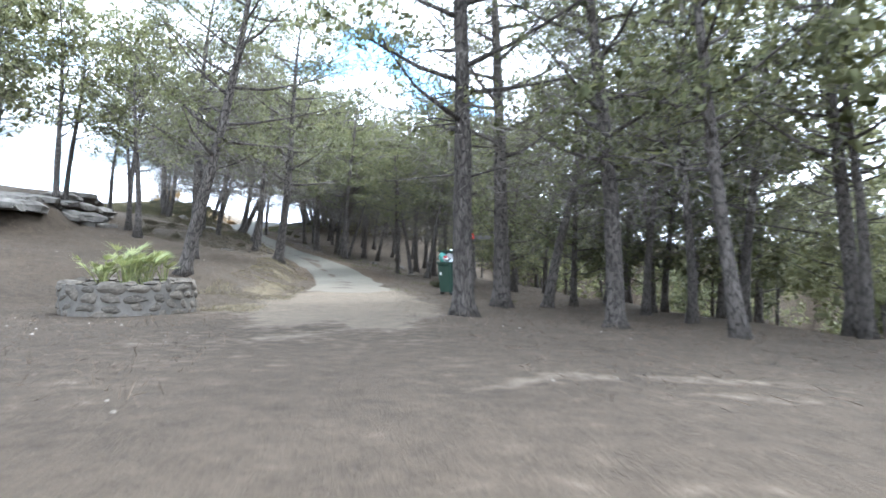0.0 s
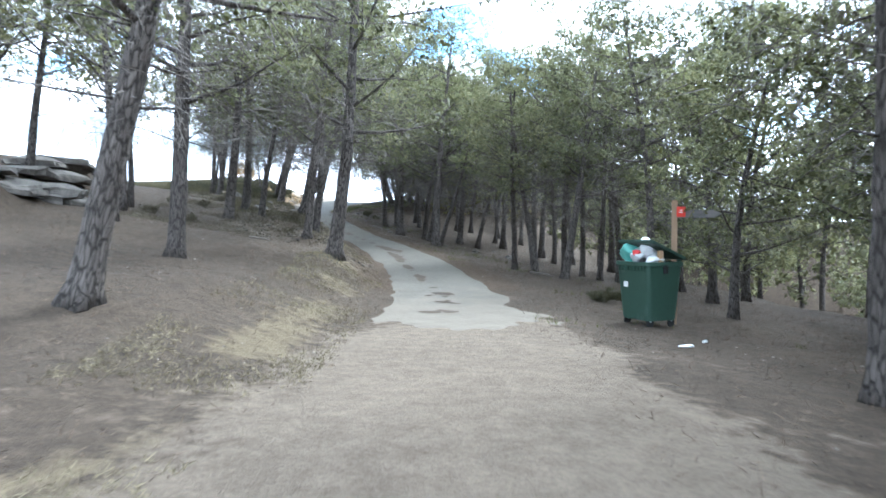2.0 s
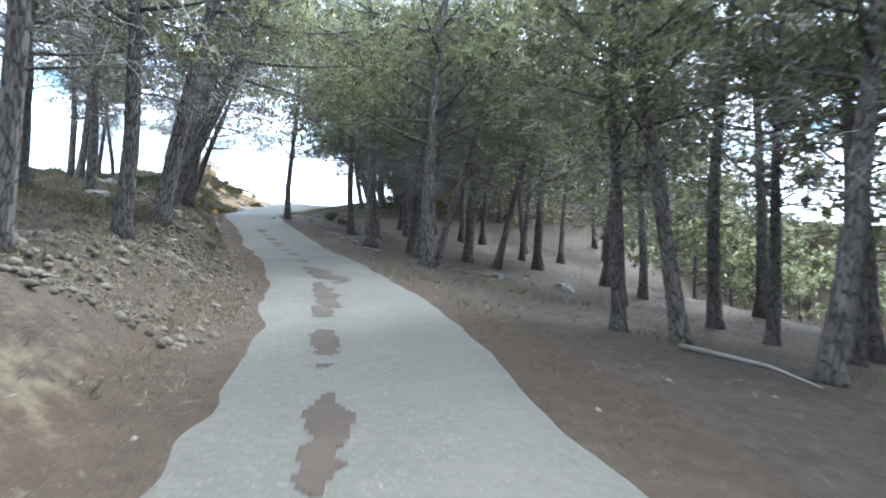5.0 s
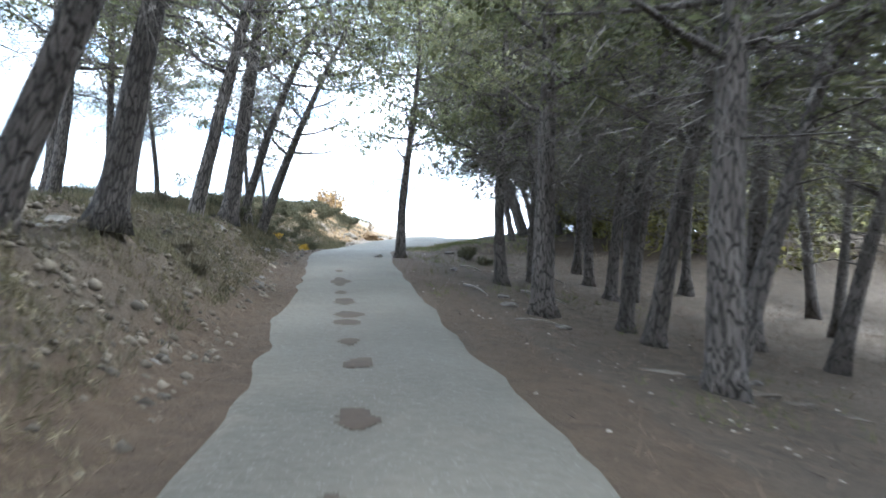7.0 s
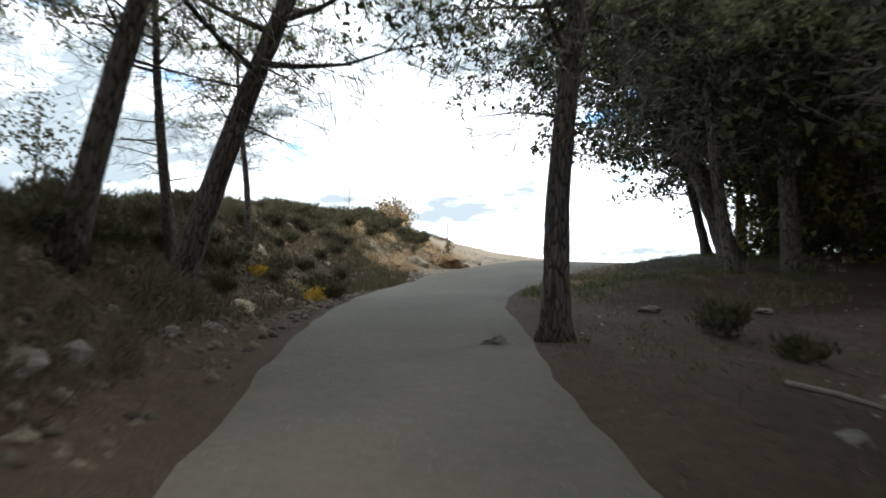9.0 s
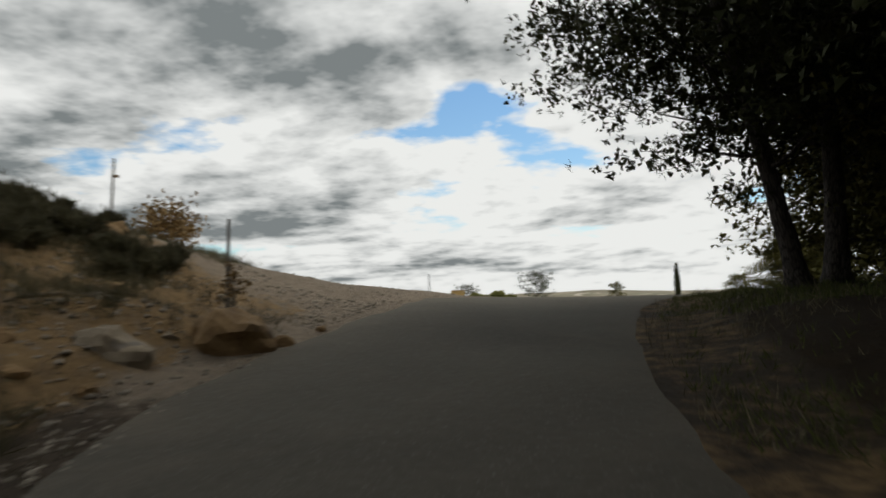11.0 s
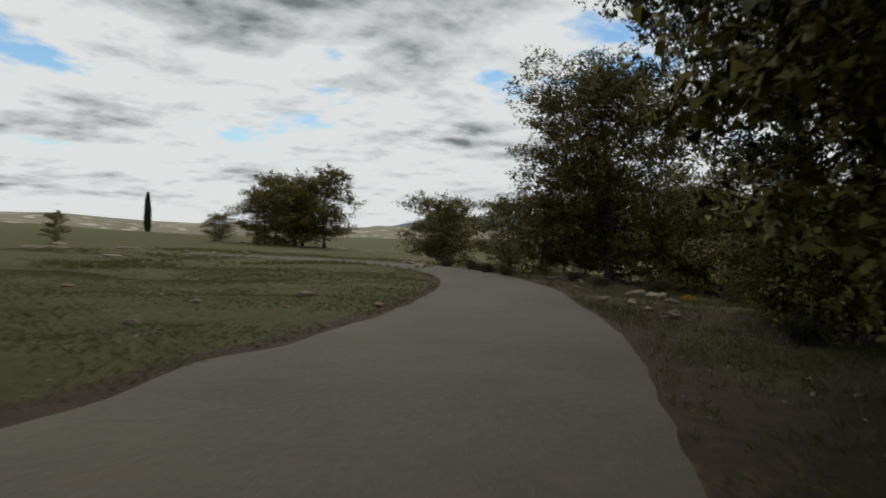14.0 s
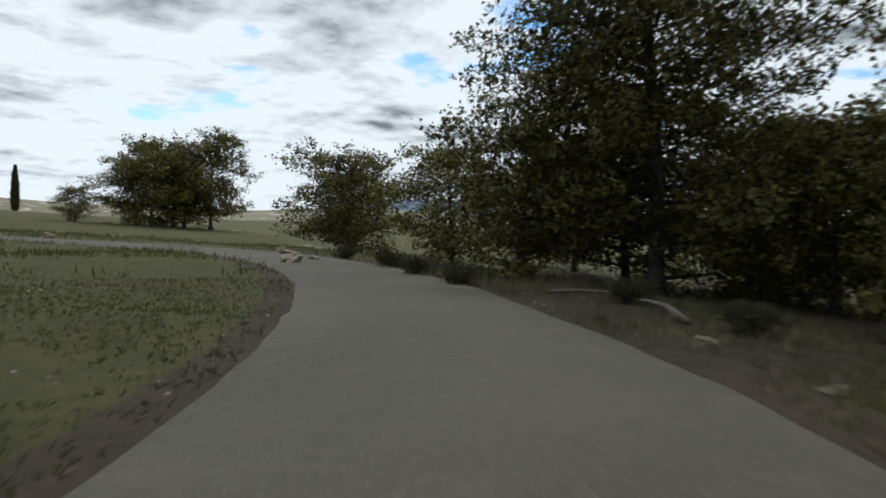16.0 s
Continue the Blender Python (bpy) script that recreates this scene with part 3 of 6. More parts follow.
def lean_pose(x, y, lx=0.0, ly=0.0, turn=0.0, size=1.0, sink=0.08):
    """A pose at the ground, tipped so that up goes along (lx, ly, 1)."""
    z = float(height(np.array([x]), np.array([y]))[0]) - sink
    tip = Vector((0, 0, 1)).rotation_difference(Vector((lx, ly, 1)).normalized()).to_matrix().to_4x4()
    return Matrix.Translation((x, y, z)) @ tip @ Matrix.Rotation(turn, 4, "Z") @ Matrix.Diagonal((size, size, size, 1))


# ---- the ground sheet ----
def spaced(lo, hi, step, out_lo, out_hi, grow=1.13):
    mid_part = np.arange(lo, hi + step / 2, step)
    ends = []
    for limit, start, sign in ((out_lo, lo, -1), (out_hi, hi, 1)):
        v, d, seq = start, step, []
        while sign * v < sign * limit:
            d *= grow
            v += sign * d
            seq.append(v)
        ends.append(seq)
    return np.array(ends[0][::-1] + list(mid_part) + ends[1])


def meadow_edge(x, y):
    """1 in the meadow, 0 on the gravel lot beside the road."""
    near = smooth(-1.2, 1.2, y - 86.8 - 0.3 * np.maximum(-17.5 - x, 0) + 0.7 * noise2(x, y, 1.6, 21))
    west = smooth(-1.5, 1.5, x + 20.4 + 0.29 * (y - 87.5) + 1.0 * noise2(x, y, 2.2, 22))
    return np.maximum(near * west, smooth(110, 122, y))


def wheel_arcs(x, y):
    """Pale curved wheel tracks where cars have turned in the clearing."""
    q = np.hypot(x - 2.6, y - 3.0)
    turn_in = (np.exp(-((q - 3.1) / 0.17) ** 2) + 0.5 * np.exp(-((q - 2.1) / 0.17) ** 2)) * smooth(-1.2, 0.2, x) * (1 - smooth(3.6, 5.4, x)) * smooth(4.2, 5.2, y)
    q = np.hypot(x + 11.0, y - 15.0)
    pull_out = (np.exp(-((q - 9.3) / 0.2) ** 2) + np.exp(-((q - 10.8) / 0.2) ** 2)) * smooth(7, 10, y) * (1 - smooth(15, 19, y)) * smooth(-4, -2.5, x)
    return 0.3 * turn_in + 0.2 * pull_out


def build_ground():
    gx, gy = spaced(-30, 12, 0.33, -2500, 2500), spaced(2.5, 112, 0.33, -1500, 3000)
    mx, my = np.meshgrid(gx, gy)
    mz = height(mx, my)
    nx, ny = len(gx), len(gy)
    x, y = mx.ravel(), my.ravel()
    verts = np.stack([x, y, mz.ravel()], 1)
    i = (np.arange(ny - 1)[:, None] * nx + np.arange(nx - 1)[None, :]).ravel()
    tris = np.concatenate([np.stack([i, i + 1, i + nx + 1], 1), np.stack([i, i + nx + 1, i + nx], 1)])
    me = fast_mesh("ground", verts, tris, ground_material())
    me.polygons.foreach_set("use_smooth", [True] * len(me.polygons))
    s, d, _ = along(x, y)
    wl_, wr_ = half_width(s)
    out = np.where(d > 0, d - wl_, -d - wr_)
    grassy = meadow_edge(x, y)
    zones = {
        # where the soil is darkened for the pines' shade, right of the road
        "pine_shade": np.where(d < 0, smooth(0.5, 1.8, out), 0) * smooth(60, 66, s) * (1 - smooth(92, 97, s)) * 0.9,
        "verge": (1 - smooth(0.5, 1.5, out)) * smooth(24, 32, s) * np.where(d > 0, 1 - smooth(66, 72, s), 1 - smooth(56, 62, s)),
        "sand": (1 - smooth(3.0, 8.0, np.abs(d - 0.4))) * (1 - smooth(20, 27, s)) * smooth(-14, 2, s) * (0.31 + 0.28 * np.exp(-((d - 0.2) / 2.1) ** 2) * smooth(6, 16, s) + 0.20 * np.exp(-((np.abs(d) - 0.85) / 0.42) ** 2) * smooth(5, 12, s)) + 0.4 * np.where(d > 0, 0.35, 1) * (1 - smooth(0.2, 1.2, out)) * smooth(10, 16, s) * (1 - smooth(24, 36, s)) + wheel_arcs(x, y),
        "straw": np.where(d > 0, np.exp(-((out - 1.1) / 0.75) ** 2), 0) * smooth(12, 16, s) * (1 - smooth(26, 44, s)) * (0.45 + 0.35 * noise2(x, y, 1.5, 29)) + np.where(d > 0, 1 - smooth(9, 14, d), 0) * smooth(2.5, 4, out) * smooth(46, 54, s) * (1 - smooth(66, 72, s)) * (0.5 + 0.3 * noise2(x, y, 1.4, 27)),
        "gravel": np.where(d > 0, 1 - smooth(26, 36, out), 0) * smooth(70, 74, s) * (1 - grassy) + smooth(8, 30, x) * smooth(118, 135, y) * (0.42 + 0.45 * noise2(x + 0.4 * y, y, 14, 28)),
        "ochre": np.where(d > 0, smooth(0.2, 1.0, out) * (1 - smooth(5, 9, out)), 0) * smooth(60, 66, s) * (1 - smooth(74, 80, s)) * (0.42 + 0.3 * smooth(70, 74, s) + 0.2 * noise2(x, y, 1.2, 33)) + np.where(d < 0, 1 - smooth(0.8, 2.5, out), 0) * smooth(60, 66, s) * (0.46 - 0.2 * smooth(88, 96, s)),
        "meadow": np.where(d > 0, smooth(0.2, 0.7, out), smooth(0.1, 1.0, out) * (0.35 + 0.25 * noise2(x, y, 1.8, 25))) * np.where(d > 0, grassy, smooth(92, 98, s) * 1.3) + smooth(50, 80, np.hypot(x + 6, y - 60)) * smooth(40, 80, y),
    }
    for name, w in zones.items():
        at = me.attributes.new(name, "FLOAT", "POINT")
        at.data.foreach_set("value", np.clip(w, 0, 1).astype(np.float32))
    return tagged(new("ground", me), "forest soil with needle litter, gravel and thin meadow grass", "ground", kind="structure")


build_ground()


def ground_z(x, y):
    return float(height(np.array([x]), np.array([y]))[0])


def on_road(s, d, lift=0.0):
    """A place d metres left of the road's middle at arc length s."""
    x, y, z = (np.interp(s, LS, c) for c in (LX, LY, LZ))
    tx, ty = np.interp(s, LS, TX), np.interp(s, LS, TY)
    px, py = x - ty * d, y + tx * d
    return np.array([px, py, ground_z(px, py) + lift])


def build_road():
    """The asphalt ribbon, with ragged crumbling edges, a little above the soil."""
    ss = np.concatenate([np.arange(20.4, 32.0, 0.12), np.arange(32.0, 150.0, 0.3)])
    cols = 27
    verts, tris = [], []
    for s in ss:
        wl_, wr_ = half_width(s)
        rag = 1 - 0.75 * smooth(48, 66, s)
        wl_ = wl_ + rag * (0.07 * noise2(s, 0, 1.9, 11) + 0.06 * noise2(s, 0, 0.6, 12)) + 0.05 * noise2(s, 0, 0.5, 15)
        wr_ = wr_ + rag * ((0.06 + 0.24 * (1 - smooth(24, 34, s))) * noise2(s, 0, 1.5, 13) + (0.06 + 0.09 * (1 - smooth(24, 34, s))) * noise2(s, 0, 0.5, 14)) + 0.05 * noise2(s, 0, 0.5, 16)
        loose = smooth(66, 72, s) * (1 - smooth(94, 99, s))
        wl_ = wl_ + loose * (0.32 * noise2(s, 0, 1.6, 17) + 0.14 * noise2(s, 0, 0.6, 18))
        flare = 1.0 * (1 - smooth(21, 27, s))
        wl_, wr_ = wl_ + 0.2 * flare, wr_ + 0.9 * flare
        x, y = np.interp(s, LS, LX), np.interp(s, LS, LY)
        tx, ty = np.interp(s, LS, TX), np.interp(s, LS, TY)
        for k in range(cols):
            u = k / (cols - 1)
            d = wl_ * (1 - u) - wr_ * u
            verts.append((x - ty * d, y + tx * d, d))
    verts = np.array(verts)
    hz = height(verts[:, 0], verts[:, 1])
    crown = np.tile(0.035 - 0.03 * (np.abs(np.linspace(-1, 1, cols)) ** 6), len(ss))
    crown *= np.repeat(smooth(21.0, 25.0, ss), cols)
    crown -= np.repeat(0.05 * (1 - smooth(20.4, 24.5, ss)), cols)
    ragged = noise2(verts[:, 0], verts[:, 1], 0.9, 23) + 0.6 * noise2(verts[:, 0], verts[:, 1], 0.3, 24)
    verts[:, 2] = hz + crown + 0.03 * ragged * np.repeat(1 - smooth(22.0, 27.0, ss), cols)
    for i in range(len(ss) - 1):
        for k in range(cols - 1):
            a = i * cols + k
            tris += [(a, a + cols, a + cols + 1), (a, a + cols + 1, a + 1)]
    me = fast_mesh("road", verts, [t[::-1] for t in tris], ASPHALT)
    edge = np.tile(np.abs(np.linspace(-1, 1, cols)) ** 5, len(ss))
    dust = np.repeat(1 - smooth(22.5, 31, ss), cols) * 0.9 + edge * np.repeat(np.interp(ss, [30, 64, 72, 86, 90], [0.12, 0.12, 0.4, 0.4, 0.1]), cols)
    me.attributes.new("dust", "FLOAT", "POINT").data.foreach_set("value", np.clip(dust, 0, 1).astype(np.float32))
    me.polygons.foreach_set("use_smooth", [True] * len(me.polygons))
    return tagged(new("road", me), "narrow worn grey asphalt lane with crumbling edges", "road", kind="structure")


build_road()


def dirt_patch(s, d, length, width, seed):
    """A thin drift of reddish soil lying on the asphalt, broken into a ragged shape with islands."""
    nu, nv = max(8, int(length * 1.5 / 0.05)), max(8, int(width * 1.6 / 0.035))
    u, v = np.meshgrid(np.linspace(-1.5, 1.5, nu + 1), np.linspace(-1.6, 1.6, nv + 1), indexing="ij")
    ps, pd = s + u * length / 2, d + v * width / 2
    field = 1 - u ** 2 - v ** 2 + 0.75 * noise2(ps, pd, 0.42, seed + 31) + 0.5 * noise2(ps, pd, 0.17, seed + 51) + 0.28 * noise2(ps, pd, 0.07, seed + 71)
    x, y = np.interp(ps, LS, LX) - np.interp(ps, LS, TY) * pd, np.interp(ps, LS, LY) + np.interp(ps, LS, TX) * pd
    wl_, wr_ = half_width(ps)
    across = np.minimum(np.abs(pd) / np.where(pd > 0, wl_, wr_), 1.0)
    lift = np.maximum((0.035 - 0.03 * across ** 6) * smooth(21.0, 25.0, ps) - 0.03 * (1 - smooth(21.0, 23.0, ps)), 0.0)
    z = height(x, y) + lift + 0.005 + 0.006 * np.clip(field, 0, 0.6)
    keep = (field[:-1, :-1] + field[1:, :-1] + field[:-1, 1:] + field[1:, 1:]) / 4 > 0.22
    i, j = np.nonzero(keep)
    a = i * (nv + 1) + j
    faces = np.stack([a, a + nv + 1, a + nv + 2, a + 1], 1)
    used, faces = np.unique(faces, return_inverse=True)
    verts = np.stack([x.ravel(), y.ravel(), z.ravel()], 1)[used]
    me = mesh_from("dirt_patch", verts, faces.reshape(-1, 4), DIRT, True)
    tagged(new("dirt_patch", me), "thin patch of reddish soil on worn asphalt", "dirt patch", group="soil patches on the road")


for k, (s, d, ln, w) in enumerate([(24.6, 0.25, 0.5, 0.9), (26.1, 0.05, 1.1, 0.55), (27.6, 0.1, 1.0, 0.75), (29.0, 0.15, 0.35, 0.5), (31.5, 0.35, 2.2, 0.32), (34.2, 0.4, 2.0, 0.35), (36.6, 0.42, 1.6, 0.3),
                                   (41.6, 0.1, 2.4, 0.5), (44.2, 0.15, 0.8, 0.4), (38.2, 0.25, 4.0, 0.4), (40.4, -0.15, 1.2, 0.45), (46.0, 0.12, 0.6, 0.4),
                                   (47.2, 0.2, 0.5, 0.3), (48.8, 0.2, 0.5, 0.36), (49.5, 0.15, 0.65, 0.44), (50.7, 0.22, 0.85, 0.32), (51.9, 0.26, 0.5, 0.24), (53.3, 0.28, 1.1, 0.38), (55.3, 0.32, 0.6, 0.2)]):
    dirt_patch(s, d, ln, w, k)


# ---- pines ----
SPRAY_FACES = np.array([(0, 1, 2), (0, 3, 1), (1, 3, 2), (2, 3, 0)])


def sprays(centres, size, r):
    """Dense twig ends: small ragged four-sided tufts, each turned its own way."""
    n = len(centres)
    ends = r.normal(0, 1, (n, 4, 3))
    ends -= ends.mean(1)[:, None]
    ends /= np.linalg.norm(ends, axis=2)[:, :, None] + 1e-6
    ends *= r.uniform(0.55, 1.5, (n, 4, 1)) * size
    v = (centres[:, None, :] + ends).reshape(-1, 3)
    f = (SPRAY_FACES[None] + 4 * np.arange(n)[:, None, None]).reshape(-1, 3)
    return v, f


def pine(name, seed, tall, thick, crown_from, crown_r, limbs, tufts, mat=NEEDLES, bend=0.35, dead=7, label="", needle=0.2, width=0.031, droop=0.0, fan=0.8, inner=14, inner_size=0.2, inner_w=0.034, blade_count=6, low=1.0, dome=False, pad=1.0, twigs=0, clumps=10, clump=0.12, sides=10, rings=15, flat=0.0):
    """A pine: a bending tapered trunk with bare and leafy limbs, and a crown of needle tufts in separate pads."""
    r = np.random.RandomState(seed)
    rr = random.Random(seed)
    top = thing(name, label, "tree")
    u = np.linspace(0, 1, rings)
    ph = r.uniform(0, 6.28, 2)
    cx = bend * (np.sin(u * 3.1 + ph[0]) - np.sin(ph[0])) * u
    cy = bend * (np.sin(u * 2.6 + ph[1]) - np.sin(ph[1])) * u
    line = np.stack([cx, cy, u * tall], 1)
    rad = thick * (1 - 0.86 * u ** 1.1) * (1 + 0.5 * np.exp(-u * tall / 0.22))
    v, f = tube(line, rad, sides, 0.07, rr)
    # ribs of bark and a swelling foot
    v = np.array(v)
    ang = np.tile(np.arange(sides) * 2 * math.pi / sides, rings)
    zz = np.repeat(u * tall, sides)
    mid_line = np.repeat(line, sides, axis=0)
    rib = 1 + 0.06 * noise2(ang * 2.2, zz * 0.9, 1.0, seed) + 0.05 * noise2(ang * 4.5, zz * 2.4, 1.0, seed + 3) + 0.22 * np.exp(-zz / 0.25) * np.cos(ang * 4 + seed)
    v = mid_line + (v - mid_line) * rib[:, None]
    chunks = [(list(v), f)]
    at = lambda h: np.array([np.interp(h, u, line[:, i]) for i in range(3)])
    for j in range(dead):
        h = rr.uniform(0.2, crown_from + 0.12)
        a, ln = rr.uniform(0, 6.28), rr.uniform(0.4, 1.5)
        p = at(h)
        e = p + np.array([math.cos(a) * ln, math.sin(a) * ln, rr.uniform(-0.25, 0.3) * ln])
        m = (p + e) / 2 + np.array([0, 0, rr.uniform(-0.02, 0.16)])
        chunks.append(tube([p, m, e], [0.018, 0.011, 0.003], 4))
        for w in (0.45, 0.7, 0.9):
            q = p + (e - p) * w
            chunks.append(tube([q, q + r.normal(0, 0.16, 3) + np.array([0, 0, -0.06])], [0.006, 0.002], 3))
    centres, dirs, sizes = [], [], []
    for j in range(limbs):
        f = (j + rr.random()) / limbs
        h = crown_from + (0.99 - crown_from) * f ** 0.9
        a = j * 2.4 + rr.uniform(-0.6, 0.6)
        ln = crown_r * (0.45 + 0.75 * math.sin(math.pi * min(1, 0.22 + 0.78 * f)) ** 0.8) * rr.uniform(0.7, 1.15) * (low + (1 - low) * min(1, f / 0.45))
        if dome:
            ln = crown_r * (0.35 + 0.8 * math.sqrt(max(0, 1 - (1.6 * f - 0.6) ** 2 if f > 0.375 else 0.7 + 0.8 * f))) * rr.uniform(0.75, 1.12)
        rise = rr.uniform(0.2, 0.75) - droop
        p = at(h)
        out = np.array([math.cos(a), math.sin(a), 0])
        pts = [p + out * ln * q + np.array([0, 0, ln * rise * q ** 1.4]) + r.normal(0, 0.06, 3) * q for q in np.linspace(0, 1, 5)]
        base = thick * 0.32 * (1 - 0.6 * f)
        chunks.append(tube(pts, [base, base * 0.72, base * 0.45, base * 0.25, 0.006], 5))
        for q in np.linspace(0.2 if dome else 0.35, 1.0, 5 if dome else 4):
            for b in range(2 if q > 0.6 else 1):
                c = np.array([np.interp(q, np.linspace(0, 1, 5), np.array(pts)[:, i]) for i in range(3)])
                off = r.normal(0, 1, 3) * np.array([0.32, 0.32, 0.16]) * crown_r * 0.42
                c2 = c + off
                chunks.append(tube([c, c2], [0.012, 0.004], 3))
                centres.append(c2)
                dirs.append(out * 0.35 + np.array([0, 0, 0.55]))
                sizes.append(crown_r * rr.uniform(0.15, 0.28) * pad)
    centres.append(at(1.0))
    dirs.append(np.array([0, 0, 1.0]))
    sizes.append(crown_r * 0.2)
    v, f = merge(chunks)
    part_data("trunk", mesh_from("trunk", v, f, BARK, True), top)
    if twigs:
        # dead grey twigs hanging below the green
        hh = r.uniform(0.2, crown_from + 0.34, twigs)
        aa = r.uniform(0, 6.28, twigs)
        far = crown_r * r.uniform(0.1, 0.8, twigs)
        tp = np.stack([np.interp(hh, u, line[:, 0]) + far * np.cos(aa), np.interp(hh, u, line[:, 1]) + far * np.sin(aa), hh * tall + 0.35 * far], 1)
        td = np.stack([0.7 * np.cos(aa), 0.7 * np.sin(aa), r.uniform(-0.9, 0.3, twigs)], 1)
        tv, tf = blades(tp, td, np.full(twigs, 0.5), 0.013, 4, r, 0.5)
        tagged(part_data("deadwood", fast_mesh("deadwood", tv, tf, DEAD_TWIGS), top, "bare grey dead twigs"), kind="stuff")
    per = max(4, int(tufts / len(centres)))
    cc = np.repeat(np.array(centres), per, axis=0)
    sz = np.repeat(np.array(sizes), per)
    g = r.normal(0, 1, (len(cc), 3))
    g /= np.linalg.norm(g, axis=1)[:, None]
    g *= (r.uniform(0, 1, len(cc)) ** 0.4)[:, None]
    # pads with a flatter underside
    g[:, 2] = np.where(g[:, 2] < 0, g[:, 2] * (1 - flat), g[:, 2])
    place = cc + g * sz[:, None] * np.array([1.15, 1.15, 0.68])
    way = np.repeat(np.array(dirs), per, axis=0) * 0.9 + g * 0.7
    bv, bf = blades(place, way, np.full(len(place), needle), width, blade_count, r, fan * 0.6)
    hearts = [np.repeat(cc, 3 * blade_count, axis=0)]
    # the thick of each pad: small ragged sprays lying every way
    ni = inner * len(centres)
    ic = np.repeat(np.array(centres), inner, axis=0)
    isz = np.repeat(np.array(sizes), inner)
    q = r.normal(0, 1, (ni, 3))
    q /= np.linalg.norm(q, axis=1)[:, None]
    hearts.append(np.repeat(ic, 3, axis=0))
    ic = ic + q * (r.uniform(0, 1, ni) ** 0.5 * isz * 0.68)[:, None] * np.array([1.1, 1.1, 0.55])
    way_i = r.normal(0, 1, (ni, 3)) * np.array([1, 1, 0.7])
    way_i *= inner_size * r.uniform(0.5, 1.0, ni)[:, None] / np.linalg.norm(way_i, axis=1)[:, None]
    across = r.normal(0, inner_w, (ni, 3))
    ends = np.stack([ic - way_i, ic + across, ic + way_i], 1)
    bf = np.concatenate([bf, np.arange(ni * 3).reshape(-1, 3) + len(bv)])
    bv = np.concatenate([bv, ends.reshape(-1, 3)])
    # twig ends gather in small bunches within each pad
    bunch = 5
    nc = max(1, clumps // bunch) * len(centres)
    kc, ks = np.repeat(np.array(centres), max(1, clumps // bunch), axis=0), np.repeat(np.array(sizes), max(1, clumps // bunch))
    q = r.normal(0, 1, (nc, 3))
    q /= np.linalg.norm(q, axis=1)[:, None]
    q *= (r.uniform(0.05, 1, nc) ** 0.45)[:, None]
    q[:, 2] = np.where(q[:, 2] < 0, q[:, 2] * (1 - flat), q[:, 2])
    knots = np.repeat(kc + q * ks[:, None] * np.array([1.05, 1.05, 0.62]), bunch, axis=0)
    knots += r.normal(0, clump * 1.15, knots.shape)
    knots += r.normal(0, clump * 0.5, knots.shape)
    lv, lf = sprays(knots, clump * r.uniform(0.6, 1.2, (len(knots), 1, 1)), r)
    bf = np.concatenate([bf, lf + len(bv)])
    bv = np.concatenate([bv, lv])
    hearts.append(np.repeat(kc, 4 * bunch, axis=0))
    hearts = np.concatenate(hearts) - np.array([0, 0, 0.1 * crown_r])
    part_data("crown", leafy_mesh("crown", bv, bf, hearts, mat), top)
    return top


PINE_LABEL = "tall Aleppo pine with grey fissured trunk and sparse olive crown"
SHAPES = [(1, 9.6, 0.17, 0.29, 2.8, 27, 0.35, 9), (2, 9.0, 0.14, 0.32, 2.5, 24, 0.5, 9), (3, 10.4, 0.18, 0.32, 2.9, 27, 0.3, 9), (4, 8.4, 0.125, 0.35, 2.2, 21, 0.6, 9), (5, 9.2, 0.13, 0.42, 2.4, 22, 0.4, 16)]
KINDS = [pine("pine_tree", seed, tall, thick, low_at, wide, limbs, 1500, label=PINE_LABEL, bend=bend, dead=dead, twigs=520, needle=0.13, width=0.017, blade_count=9, inner=6, inner_size=0.16, inner_w=0.02, sides=16, rings=36, flat=0.6, clumps=30, clump=0.044) for seed, tall, thick, low_at, wide, limbs, bend, dead in SHAPES]
# the same trees with coarser sprays, for the wood away from the road
DISTANT = [pine("pine_tree", seed, tall, thick, low_at, wide, limbs, 420, label=PINE_LABEL, bend=bend, dead=dead, twigs=200, needle=0.15, width=0.036, blade_count=5, inner=4, inner_size=0.2, inner_w=0.04, flat=0.6, clumps=15, clump=0.07) for seed, tall, thick, low_at, wide, limbs, bend, dead in SHAPES]
DEEP = [
    pine("pine_tree", 6, 9.4, 0.15, 0.32, 2.6, 18, 180, label=PINE_LABEL, needle=0.2, width=0.06, inner=3, inner_size=0.26, inner_w=0.05, twigs=60, flat=0.5, clumps=5, clump=0.17),
    pine("pine_tree", 7, 8.8, 0.13, 0.36, 2.4, 17, 180, label=PINE_LABEL, bend=0.5, needle=0.2, width=0.06, inner=3, inner_size=0.26, inner_w=0.05, twigs=60, flat=0.5, clumps=5, clump=0.17),
]
YOUNG_LABEL = "young bushy pine with needles low to the ground"
LEAFY = [
    pine("young_pine", 11, 6.5, 0.10, 0.10, 2.3, 18, 180, label=YOUNG_LABEL, needle=0.2, width=0.055, inner=3, inner_size=0.24, inner_w=0.05, flat=0.4, clumps=10, clump=0.12),
    pine("young_pine", 12, 7.5, 0.12, 0.14, 2.5, 18, 250, label=YOUNG_LABEL, needle=0.18, width=0.045, inner=3, inner_size=0.22, inner_w=0.045, flat=0.4, clumps=10, clump=0.12),
    pine("young_pine", 13, 6.8, 0.11, 0.12, 2.4, 26, 1500, label=YOUNG_LABEL, needle=0.12, width=0.02, blade_count=8, inner=6, inner_size=0.16, inner_w=0.02, twigs=160, flat=0.4, clumps=35, clump=0.044),
]
